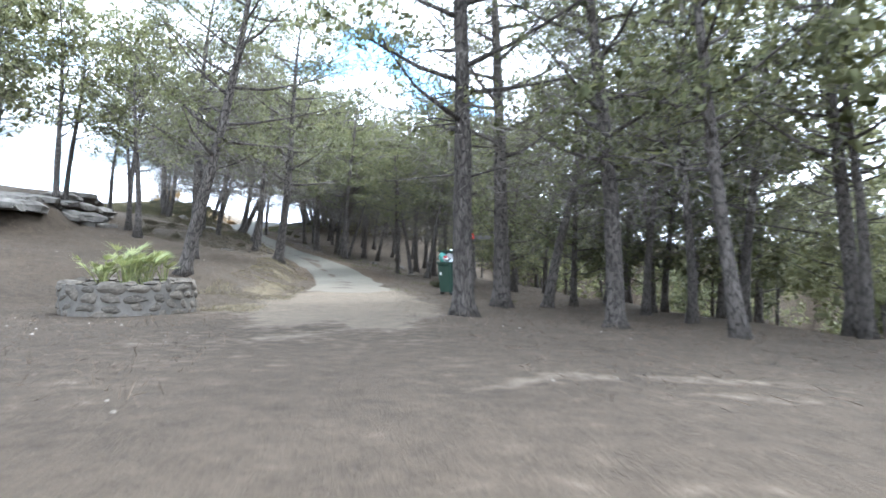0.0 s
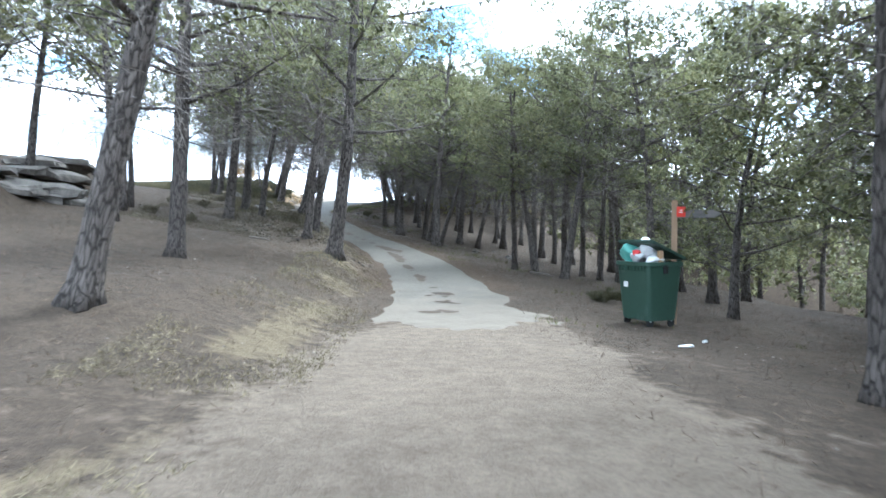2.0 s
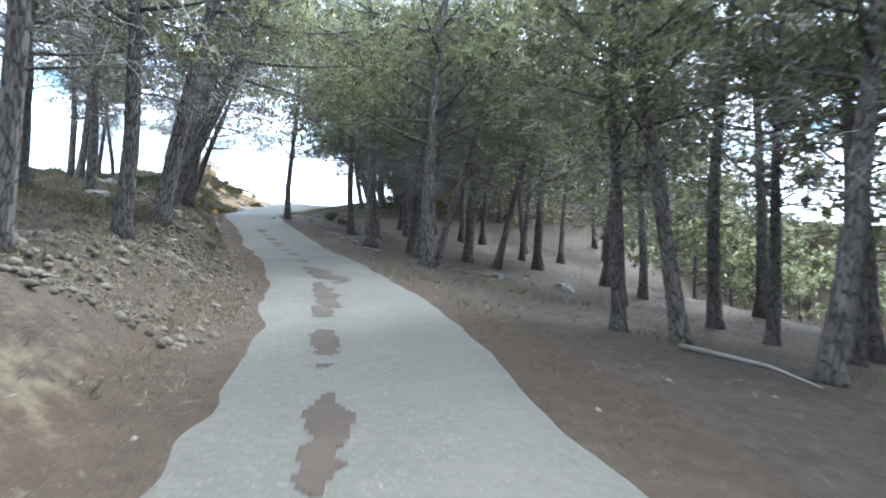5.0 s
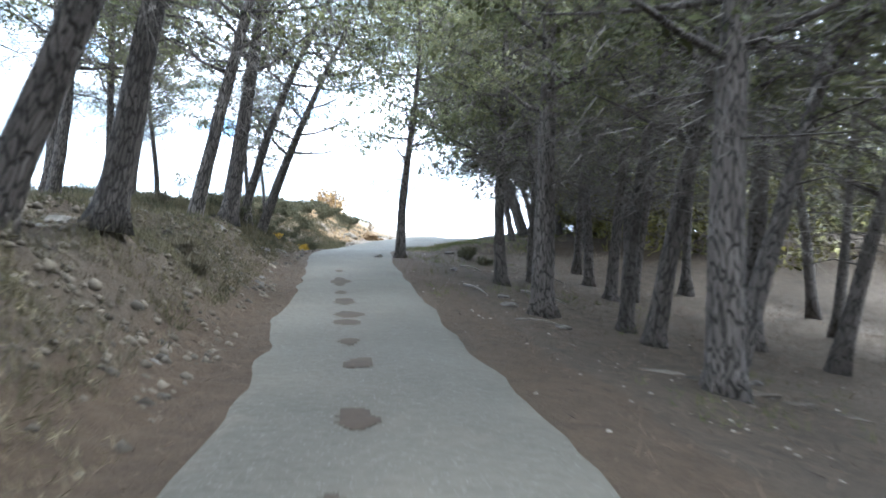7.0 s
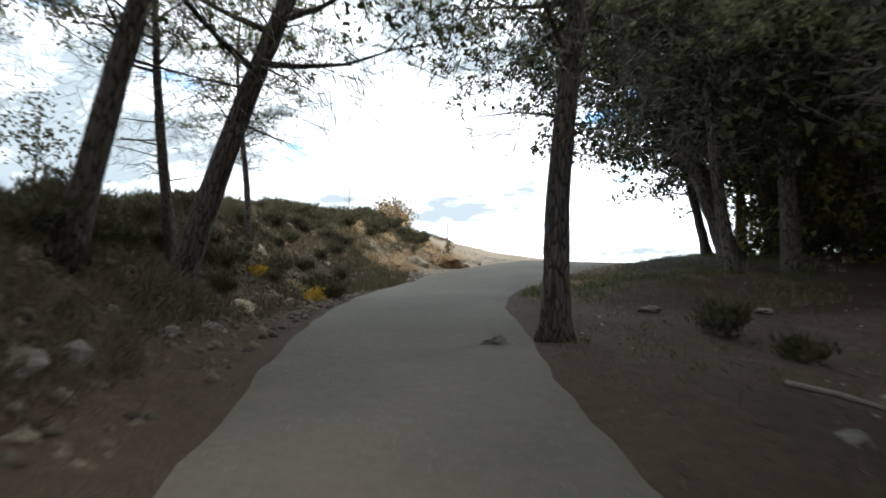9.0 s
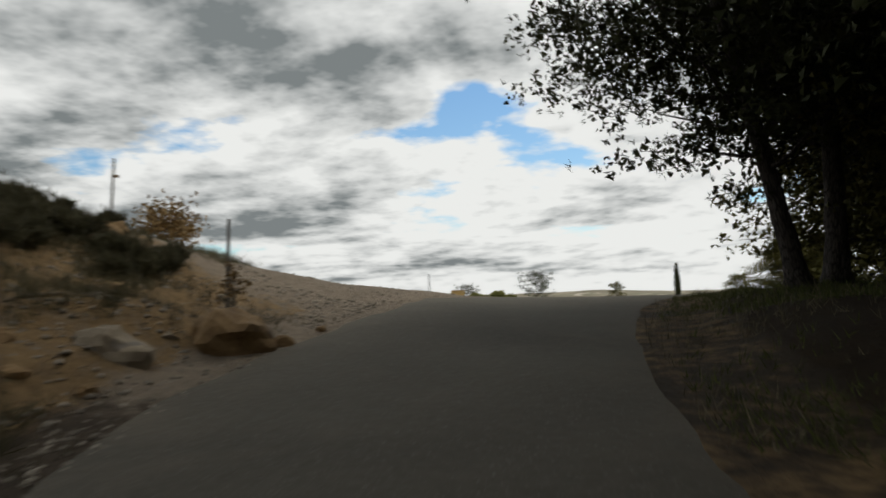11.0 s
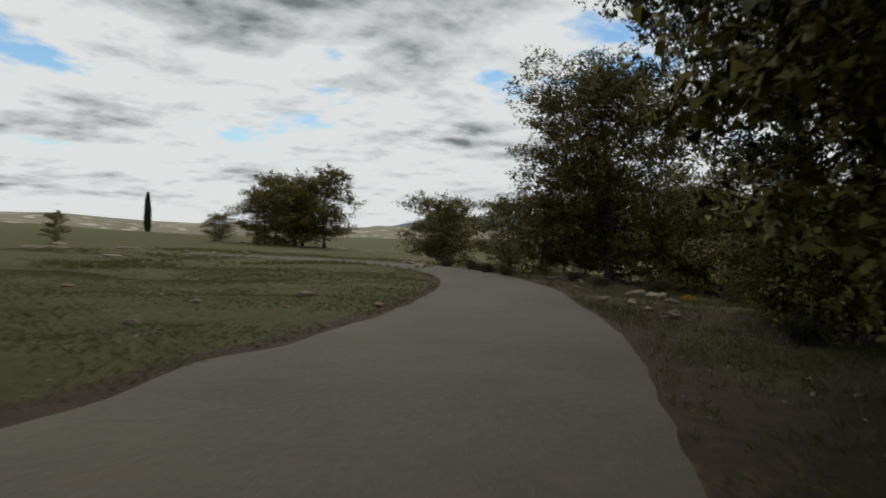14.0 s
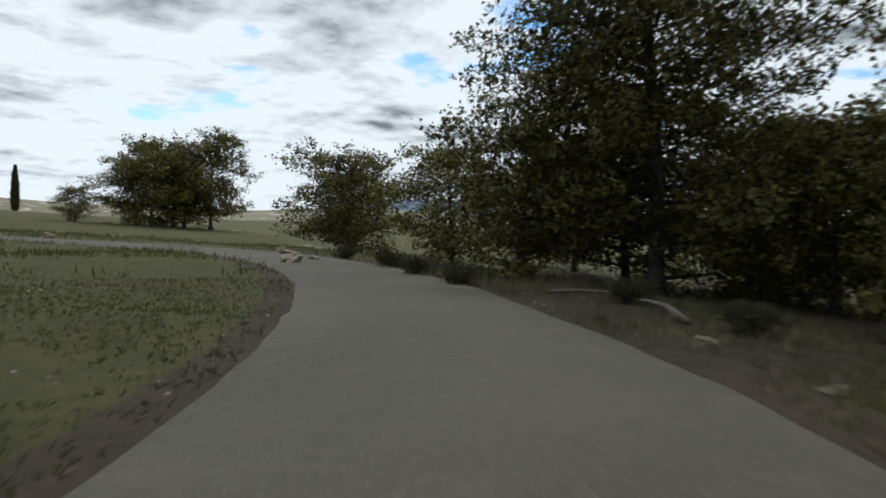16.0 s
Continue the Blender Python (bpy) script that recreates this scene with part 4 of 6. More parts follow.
# x, y, lean in x and y, kind, size
STANDS_RIGHT_A = [(0.42, 13.9, -0.02, 0, 0, 1.2), (1.62, 18.9, 0, 0, 2, 1.15), (3.3, 21.6, 0.15, 0, 1, 1.1), (3.4, 13.4, -0.02, 0, 0, 1.0),
                  (6.8, 18.6, 0.04, 0, 3, 1.05), (5.3, 12.1, -0.19, 0, 1, 1.0), (9.4, 15.5, -0.08, 0, 2, 1.0), (6.4, 21.5, 0.03, 0, 4, 0.9),
                  (8.2, 25.2, -0.02, 0, 3, 1.0), (9.0, 20.4, 0, 0, 1, 1.1), (1.32, 30.7, 0.02, 0.02, 4, 0.85)]
STANDS_LEFT_A = [(-12.5, 27.9, 0.05, 0.02, 1, 0.9), (-9.2, 33.4, 0.12, 0.02, 4, 0.95), (-17.6, 25.6, 0.04, 0.0, 3, 1.0), (-12.2, 37.0, 0.06, 0.02, 3, 0.9), (-10.0, 36.8, 0.14, 0.03, 1, 0.9), (-18.8, 38.4, 0.05, 0.0, 4, 0.9), (-13.2, 44.8, 0.2, 0.04, 2, 0.9), (-14.6, 31.6, 0.05, 0.0, 4, 0.9),
                 (-7.4, 19.4, 0.22, 0.05, 0, 1.05), (-9.1, 24.8, 0.07, 0.03, 0, 1.0), (-17.2, 31.0, 0.04, 0.02, 3, 1.0), (-15.8, 27.8, -0.01, 0.02, 1, 0.95),
                 (-12.5, 34.7, 0.10, 0.03, 2, 0.9), (-14.0, 39.6, 0.09, 0.03, 0, 0.9), (-7.1, 29.3, 0.15, 0.03, 0, 1.05), (-16.3, 45.2, 0.10, 0.02, 1, 0.95),
                 (-21.5, 53.0, 0.11, 0.02, 3, 0.9), (-20.8, 50.6, 0.08, 0.02, 4, 0.95), (-22.4, 33.8, 0.02, 0, 1, 1.0), (-15.4, 33.4, 0.09, 0, 3, 0.85),
                 (-24.0, 27.5, 0.1, 0, 2, 0.95), (-26.0, 30.5, 0.06, 0, 0, 0.9), (-21.0, 24.0, 0.05, 0, 4, 0.95), (-25.5, 38.0, 0.08, 0, 3, 0.9)]
STANDS_RIGHT_B = [(-10.76, 56.6, -0.05, 0.02, 3, 0.9), (-8.0, 50.9, 0.07, 0.02, 4, 0.95), (-8.2, 56.4, 0.12, 0.02, 1, 0.9), (-6.6, 47.3, 0.28, 0.02, 3, 1.0), (-6.0, 59.1, 0.04, 0.02, 1, 0.9),
                  (-4.9, 50.5, 0.21, 0.02, 1, 0.95), (-4.1, 54.7, 0.14, 0.02, 4, 0.9), (-2.48, 37.5, 0, 0.02, 3, 0.9), (-1.7, 43.4, -0.02, 0.02, 2, 0.85),
                  (-1.7, 36.9, -0.11, 0.02, 1, 0.85), (-0.7, 46.4, 0.07, 0.02, 3, 0.95), (-0.5, 39.8, -0.02, 0.02, 4, 1.0), (-0.8, 34.4, 0.18, 0.02, 1, 0.95),
                  (0.1, 38.7, 0.06, 0.02, 3, 0.9), (0.6, 37.0, 0.08, 0.02, 4, 0.85), (1.5, 38.4, 0.01, 0.02, 1, 0.9), (2.0, 45.0, 0.0, 0.0, 2, 0.9)]
STANDS_MID = [(-12.6, 42.9, 0.44, 0.08, 0, 0.95), (-11.0, 39.6, 0.22, 0.04, 2, 0.9), (-20.2, 50.2, 0.22, 0.02, 1, 0.95), (-16.6, 50.4, 0.22, 0.04, 1, 1.05), (-17.2, 52.4, 0.17, 0.02, 2, 1.0),
              (-18.7, 55.0, 0.27, 0.06, 4, 0.95), (-19.6, 57.2, 0.32, 0.08, 0, 0.9), (-20.1, 57.6, -0.08, -0.08, 4, 0.6), (-22.6, 54.6, 0.02, -0.03, 4, 0.75), (-22.9, 55.4, 0.07, -0.03, 3, 0.75),
              (-22.9, 56.5, 0.03, -0.02, 3, 0.7), (-22.2, 61.5, 0.02, -0.03, 3, 0.55), (-11.1, 54.7, -0.06, -0.05, 1, 0.95), (-9.4, 50.8, 0.02, -0.04, 2, 1.0), (-10.1, 60.3, 0.08, -0.02, 3, 0.95),
              (-8.7, 56.0, 0.10, -0.02, 4, 1.0), (-7.5, 49.6, 0.15, 0, 1, 1.0), (-6.7, 46.5, 0.01, -0.05, 0, 1.1), (-6.0, 51.6, 0.09, -0.02, 2, 0.95), (-6.9, 58.8, 0.01, -0.03, 4, 0.95),
              (-10.2, 55.5, 0, -0.05, 3, 0.95), (-9.5, 58.4, 0.03, -0.05, 1, 0.95), (-8.5, 60.4, -0.01, -0.05, 2, 0.9), (-4.0, 57.5, -0.06, -0.06, 4, 1.0), (-3.5, 52.6, 0.03, -0.04, 0, 0.95),
              (-15.0, 57.8, 0.0, 0.0, 1, 0.95), (-13.5, 66.3, -0.19, -0.10, 3, 1.05), (-12.2, 70.2, -0.12, -0.08, 1, 1.0)]
turn = random.Random(7)
for stand, group in ((STANDS_RIGHT_A, "pines round the clearing"), (STANDS_LEFT_A, "pines on the wooded slope"), (STANDS_RIGHT_B, "pines in the wood below the road"), (STANDS_MID, "pines beside the climbing road")):
    grown = 1.0 if stand is STANDS_RIGHT_B else 1.06
    for x, y, lx, ly, k, size in stand:
        size *= grown
        near = abs(float(along(x, y)[1][0])) < 6.8
        t = copy_thing((KINDS if near else DISTANT)[k], lean_pose(x, y, lx, ly, turn.uniform(0, 6.28), size))
        tagged(t, group=group)
# the deeper wood behind
fill = random.Random(21)
count = 0
while count < 96:
    x, y = fill.uniform(-44, 38), fill.uniform(-8, 72)
    s_, d_, _ = (float(c[0]) for c in along(x, y))
    right = -32 < d_ < -8 and s_ < 60 and not (s_ < 22 and d_ > -11)
    left = 15 < d_ < 34 and s_ < 44
    if not (right or (left and fill.random() < 0.75)):
        continue
    source = LEAFY[fill.randrange(2)] if right and d_ < -11 and fill.random() < 0.6 else DEEP[fill.randrange(2)]
    copy_thing(source, lean_pose(x, y, fill.uniform(-0.08, 0.08), fill.uniform(-0.08, 0.08), fill.uniform(0, 6.28), fill.uniform(0.85, 1.05)))
    count += 1
for x, y, k, size in [(4.8, 25.0, 0, 0.95), (6.8, 28.0, 1, 1.0), (3.4, 32.5, 0, 0.95), (8.4, 31.0, 1, 1.1), (5.4, 36.0, 0, 1.0), (9.6, 23.5, 1, 1.0), (11.5, 19.0, 0, 1.1), (2.6, 27.6, 0, 0.8), (7.4, 24.0, 0, 0.85), (12.5, 27.0, 1, 1.1)]:
    tagged(copy_thing(LEAFY[2 if k == 0 else 1], lean_pose(x, y, 0, 0, fill.uniform(0, 6.28), size * 1.2)), group="young pines behind the bin")


# ---- pines and bushes of the open hilltop ----
# backlit crowns, darkened through their needle colour
SHADED_PINE = "broad pine with dense hanging crown beside the road, shade in its needle colour"
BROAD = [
    pine("broad_pine", 31, 9.5, 0.20, 0.24, 4.1, 44, 3600, NEEDLES_SHADED, label=SHADED_PINE, dead=3, blade_count=8, needle=0.12, width=0.022, inner=3, inner_size=0.12, inner_w=0.016, low=0.4, pad=0.95, sides=14, rings=30, flat=0.3, clumps=80, clump=0.058),
    pine("broad_pine", 32, 9.0, 0.17, 0.22, 3.9, 44, 3600, NEEDLES_SHADED, label=SHADED_PINE, dead=3, blade_count=8, needle=0.12, width=0.022, inner=3, inner_size=0.12, inner_w=0.016, low=0.4, pad=0.95, sides=14, rings=30, flat=0.3, clumps=80, clump=0.058),
    pine("broad_pine", 33, 9.2, 0.18, 0.18, 4.0, 38, 1000, NEEDLES_SHADED, label=SHADED_PINE, dead=3, blade_count=6, needle=0.14, width=0.034, inner=2, inner_size=0.18, inner_w=0.04, pad=1.1, flat=0.3, clumps=30, clump=0.10),
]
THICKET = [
    pine("pine_thicket", 41, 8.9, 0.20, 0.05, 3.3, 64, 7000, NEEDLES_LIT, label="full olive-green pine with branches down to the ground", dead=0, needle=0.12, width=0.024, inner=3, inner_size=0.13, inner_w=0.02, droop=0.1, dome=True, pad=1.0, clumps=105, clump=0.058, flat=0.25),
    pine("bushy_pine", 42, 5.0, 0.13, 0.03, 2.7, 30, 1300, NEEDLES_LIT, label="low rounded pine with many stems and dark needles", dead=0, needle=0.13, width=0.03, inner=2, inner_size=0.16, inner_w=0.034, droop=0.25, dome=True, pad=1.1, clumps=45, clump=0.072, flat=0.25),
    pine("bushy_pine", 43, 6.6, 0.13, 0.03, 2.3, 32, 1300, NEEDLES_LIT, label="bushy pine with a pointed light-green top", dead=0, needle=0.13, width=0.03, inner=2, inner_size=0.16, inner_w=0.034, droop=0.2, pad=1.05, clumps=45, clump=0.072, flat=0.25),
    pine("bushy_pine", 44, 6.0, 0.14, 0.03, 3.2, 18, 300, NEEDLES_LIT, label="dark bushy pine in the thicket behind the road", dead=0, needle=0.17, width=0.045, blade_count=5, inner=2, inner_size=0.24, inner_w=0.06, droop=0.3, dome=True, pad=1.4, clumps=25, clump=0.125, flat=0.25),
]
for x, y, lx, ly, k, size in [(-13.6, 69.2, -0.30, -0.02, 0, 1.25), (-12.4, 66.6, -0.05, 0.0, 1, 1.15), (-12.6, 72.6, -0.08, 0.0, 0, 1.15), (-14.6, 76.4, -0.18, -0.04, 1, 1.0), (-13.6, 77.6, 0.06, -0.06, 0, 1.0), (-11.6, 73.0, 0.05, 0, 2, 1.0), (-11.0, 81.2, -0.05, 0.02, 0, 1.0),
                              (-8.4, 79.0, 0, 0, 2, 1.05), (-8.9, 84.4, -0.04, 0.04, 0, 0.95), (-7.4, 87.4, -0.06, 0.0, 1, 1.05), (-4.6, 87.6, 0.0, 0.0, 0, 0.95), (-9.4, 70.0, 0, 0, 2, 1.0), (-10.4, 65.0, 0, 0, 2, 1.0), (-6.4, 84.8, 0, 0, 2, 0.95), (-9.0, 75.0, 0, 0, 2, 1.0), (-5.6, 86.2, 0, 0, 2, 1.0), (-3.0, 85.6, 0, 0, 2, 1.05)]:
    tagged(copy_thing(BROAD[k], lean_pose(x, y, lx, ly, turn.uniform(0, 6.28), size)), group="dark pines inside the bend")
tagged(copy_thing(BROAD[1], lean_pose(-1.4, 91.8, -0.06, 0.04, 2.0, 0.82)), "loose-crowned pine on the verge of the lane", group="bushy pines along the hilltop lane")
for x, y, k, size in [(7.9, 105.9, 0, 1.0), (10.4, 122.8, 1, 0.85), (13.4, 127.2, 1, 0.8), (9.0, 114.2, 1, 0.72), (12.5, 112.0, 2, 0.62), (17.4, 181.0, 1, 1.45), (20.6, 177.7, 1, 1.85), (24.0, 175.2, 2, 1.65), (11.6, 183.5, 1, 0.75), (20.0, 184.0, 2, 1.5), (22.6, 180.0, 1, 1.6), (11.0, 104.0, 1, 0.78), (13.4, 102.4, 2, 0.62), (10.6, 108.6, 1, 1.0), (9.6, 102.8, 1, 0.8), (6.2, 99.2, 2, 0.72), (6.6, 108.9, 1, 0.7), (13.0, 106.0, 1, 0.9)]:
    tagged(copy_thing(THICKET[k], lean_pose(x, y, 0, 0, turn.uniform(0, 6.28), size)), group="bushy pines along the hilltop lane")
for x, y, size in [(7.6, 98.6, 0.45), (11.0, 100.6, 0.6), (5.4, 92.6, 0.4), (14.0, 96.0, 0.8), (3.0, 86.0, 0.7), (-0.6, 84.0, 0.8), (-4.2, 80.6, 0.9), (-6.0, 75.2, 0.95), (-6.6, 70.0, 0.95), (-5.4, 65.0, 0.95), (9.0, 90.0, 0.5), (1.4, 79.0, 0.9), (-1.4, 72.6, 0.95), (17.5, 119.0, 0.7), (16.0, 107.0, 0.5), (-8.6, 75.6, 0.8), (-6.2, 83.6, 0.7),
                   (-10.6, 78.6, 0.45), (-9.6, 68.0, 0.7), (-11.0, 70.6, 0.45), (2.2, 92.0, 0.3), (2.6, 89.0, 0.45), (0.6, 88.2, 0.5), (6.2, 95.6, 0.32), (9.4, 96.0, 0.45)]:
    tagged(copy_thing(THICKET[3], lean_pose(x, y, 0, 0, turn.uniform(0, 6.28), size)), group="thicket inside the bend")
for x, y, size in [(-9.8, 82.6, 0.9), (-7.4, 86.4, 0.85), (-3.9, 88.2, 0.7), (-11.6, 79.6, 0.9), (-12.0, 75.2, 0.8), (-11.6, 71.4, 0.8), (-1.2, 92.6, 0.45), (1.0, 94.0, 0.42)  , (-2.6, 90.6, 0.45)]:
    tagged(copy_thing(THICKET[1], lean_pose(x, y, 0, 0, turn.uniform(0, 6.28), size)), group="thicket inside the bend")
# far single trees
for x, y, k, size, lab in [(-22.7, 217.8, 2, 0.8, "rounded umbrella pine alone in the meadow"), (-45.0, 272.0, 2, 0.8, "small dark pine beside a far hut")]:
    tagged(copy_thing(BROAD[k], lean_pose(x, y, 0, 0, 1.0, size, 1.6)), lab)
tagged(copy_thing(THICKET[2], lean_pose(-9.4, 172.0, 0, 0, 2.0, 0.5)), "small feathery tree alone in the meadow")


def orchard_bush():
    r = np.random.RandomState(9)
    top = thing("orchard_bush", "low yellow-green orchard bush in a far row", "bush", None, "far row of orchard bushes")
    v, f = merge([tube([(0, 0, 0), (0.3 * math.cos(a), 0.3 * math.sin(a), 0.7), (0.9 * math.cos(a), 0.9 * math.sin(a), 1.5)], [0.09, 0.06, 0.02], 5) for a in (0.3, 2.2, 4.4)])
    part_data("stems", mesh_from("stems", v, f, BARK_DARK), top)
    n = 1100
    g = r.normal(0, 1, (n, 3))
    g /= np.linalg.norm(g, axis=1)[:, None]
    c = g * (r.uniform(0.3, 1, n) ** 0.4)[:, None] * np.array([1.7, 1.5, 1.1]) * (1 + 0.25 * np.sin(g[:, :1] * 5) * np.cos(g[:, 1:2] * 4)) + np.array([0, 0, 1.3])
    bv, bf = blades(c, g + np.array([0, 0, 0.4]), np.full(n, 0.35), 0.16, 2, r, 0.5)
    part_data("foliage", fast_mesh("foliage", bv, bf, ORCHARD), top)
    return top


ORCHARD_BUSH = orchard_bush()
for k in range(40):
    f = turn.random()
    row = k % 3
    if abs(-62 + 32 * f + 41) < 3:
        continue
    copy_thing(ORCHARD_BUSH, lean_pose(-62 + 32 * f + turn.uniform(-2, 2), 200 + 12 * f + 9 * row + turn.uniform(-2, 2), 0, 0, turn.uniform(0, 6.28), turn.uniform(0.7, 1.15)))


def cypress(x, y, tall):
    r = np.random.RandomState(5)
    top = thing("cypress_tree", "slender dark cypress standing alone in the meadow", "tree", lean_pose(x, y))
    v, f = tube([(0, 0, 0), (0.02, 0, tall * 0.5), (0, 0, tall * 0.96)], [0.12, 0.08, 0.01], 8)
    part_data("trunk", mesh_from("trunk", v, f, BARK_DARK), top)
    n = 1700
    h = r.uniform(0.06, 1.0, n)
    rad = 0.075 * tall * np.sin(np.pi * np.clip(h, 0.02, 1) ** 0.7) ** 0.7 * np.sqrt(r.uniform(0.2, 1, n))
    a = r.uniform(0, 6.28, n)
    c = np.stack([rad * np.cos(a), rad * np.sin(a), h * tall], 1)
    d = np.stack([np.cos(a) * 0.35, np.sin(a) * 0.35, np.full(n, 1.0)], 1)
    bv, bf = blades(c, d, np.full(n, 0.045 * tall), 0.01 * tall, 4, r, 0.25)
    part_data("crown", fast_mesh("crown", bv, bf, NEEDLES_SHADED), top)


cypress(18.3, 281.0, 11.0)

for source in KINDS + DISTANT + DEEP + LEAFY + BROAD + THICKET + [ORCHARD_BUSH]:
    for o in list(source.children):
        bpy.data.objects.remove(o)
    bpy.data.objects.remove(source)


# ---- stone planter with dwarf palms ----
def planter(x, y):
    z = ground_z(x, y)
    top = thing("stone_planter", "low round planter of rough mortared fieldstones", "planter", pose(x, y, z - 0.05))
    r = random.Random(4)
    bm = bmesh.new()
    n = 40
    rings = [(1.24, 0.0), (1.22, 0.64), (0.95, 0.64), (0.95, 0.40)]
    vs = [[bm.verts.new((q * math.cos(2 * math.pi * k / n), q * math.sin(2 * math.pi * k / n), h)) for k in range(n)] for q, h in rings]
    for a, b in zip(vs, vs[1:]):
        for k in range(n):
            bm.faces.new((a[k], a[(k + 1) % n], b[(k + 1) % n], b[k]))
    wall = part("wall", bm, MORTAR, top)
    shapes = [rock_mesh("stone", (1, 1, 1), 60 + k, RUBBLE, 2, 1.0, 0.16) for k in range(6)]
    for row in range(4):
        h = 0.06
        h = 0.08 + row * 0.165
        a = r.random()
        while a < 6.28 + 0.2:
            w = r.uniform(0.22, 0.52)
            tall = r.uniform(0.17, 0.30)
            st = new("stone", r.choice(shapes))
            st.parent = wall
            st.matrix_basis = Matrix.Rotation(a + w / 2.6, 4, "Z") @ Matrix.Translation((1.19 + r.uniform(-0.01, 0.015), 0, h + r.uniform(-0.04, 0.04))) @ Matrix.Rotation(r.uniform(-0.2, 0.2), 4, "X") @ Matrix.Diagonal((0.17, w, tall, 1))
            a += w / 1.22
    a = 0
    while a < 6.28:
        w = r.uniform(0.28, 0.5)
        st = new("coping_stone", r.choice(shapes))
        st.parent = wall
        st.matrix_basis = Matrix.Rotation(a, 4, "Z") @ Matrix.Translation((1.09, 0, 0.665)) @ Matrix.Diagonal((0.36, w, 0.10, 1))
        a += w / 1.1
    bm = bmesh.new()
    bmesh.ops.create_circle(bm, cap_ends=True, segments=30, radius=0.97)
    for v in bm.verts:
        v.co.z = 0.5
    part("soil", bm, SOIL, top)
    return z


pz = planter(-6.2, 13.5)


def palm(x, y, z, tall, seed):
    """A dwarf fan palm: stalks that end in fans of narrow leaflets."""
    r = np.random.RandomState(seed)
    top = thing("dwarf_palm", "small fan palm with yellow-green leaves in a planter", "palm", pose(x, y, z), "palms in the stone planter")
    chunks = []
    verts, tris = [], []
    for k in range(9):
        a, lean = r.uniform(0, 6.28), r.uniform(0.15, 0.75)
        h = tall * r.uniform(0.55, 0.95)
        e = np.array([math.cos(a) * lean * h, math.sin(a) * lean * h, h])
        m = e * 0.5 + np.array([0, 0, 0.05])
        chunks.append(tube([(0, 0, 0), m, e], [0.012, 0.009, 0.006], 4))
        out = np.array([math.cos(a), math.sin(a), 0.0])
        side = np.array([-math.sin(a), math.cos(a), 0.0])
        up = np.cross(out, side)
        for q in np.linspace(-1.5, 1.5, 17):
            d = math.cos(q) * (out * 0.75 + np.array([0, 0, 0.65])) + math.sin(q) * side
            tip = e + d * tall * r.uniform(0.34, 0.46) - np.array([0, 0, 0.07 * r.random()])
            w = np.cross(d, [0.2, 0.1, 1.0])
            w = w / (np.linalg.norm(w) + 1e-6) * 0.014
            mid_p = e + (tip - e) * 0.5
            o = len(verts)
            verts += [e, mid_p + w, tip, mid_p - w]
            tris += [(o, o + 1, o + 2), (o, o + 2, o + 3)]
    v, f = merge(chunks)
    part_data("stalk", mesh_from("stalk", v, f, PALM), top)
    part_data("foliage", fast_mesh("foliage", np.array(verts), tris, PALM), top)


pr = random.Random(3)
for k in range(11):
    a, q = k * 2.4, 0.25 + 0.55 * (k / 11)
    palm(-6.2 + q * math.cos(a), 13.5 + q * math.sin(a), pz + 0.44, 0.5 + 0.22 * pr.random() + (0.12 if math.cos(a) > 0 else -0.05), 80 + k)


# ---- refuse bin ----
def rounded_box(w, d, h, taper=0.0, bevel=0.03, z=0.0):
    bm = bmesh.new()
    bmesh.ops.create_cube(bm, size=1)
    for v in bm.verts:
        k = 1 - taper * (0.5 - v.co.z)
        v.co = Vector((v.co.x * w * k, v.co.y * d * k, (v.co.z + 0.5) * h + z))
    bmesh.ops.bevel(bm, geom=bm.edges[:], offset=bevel, segments=2, affect="EDGES")
    return bm


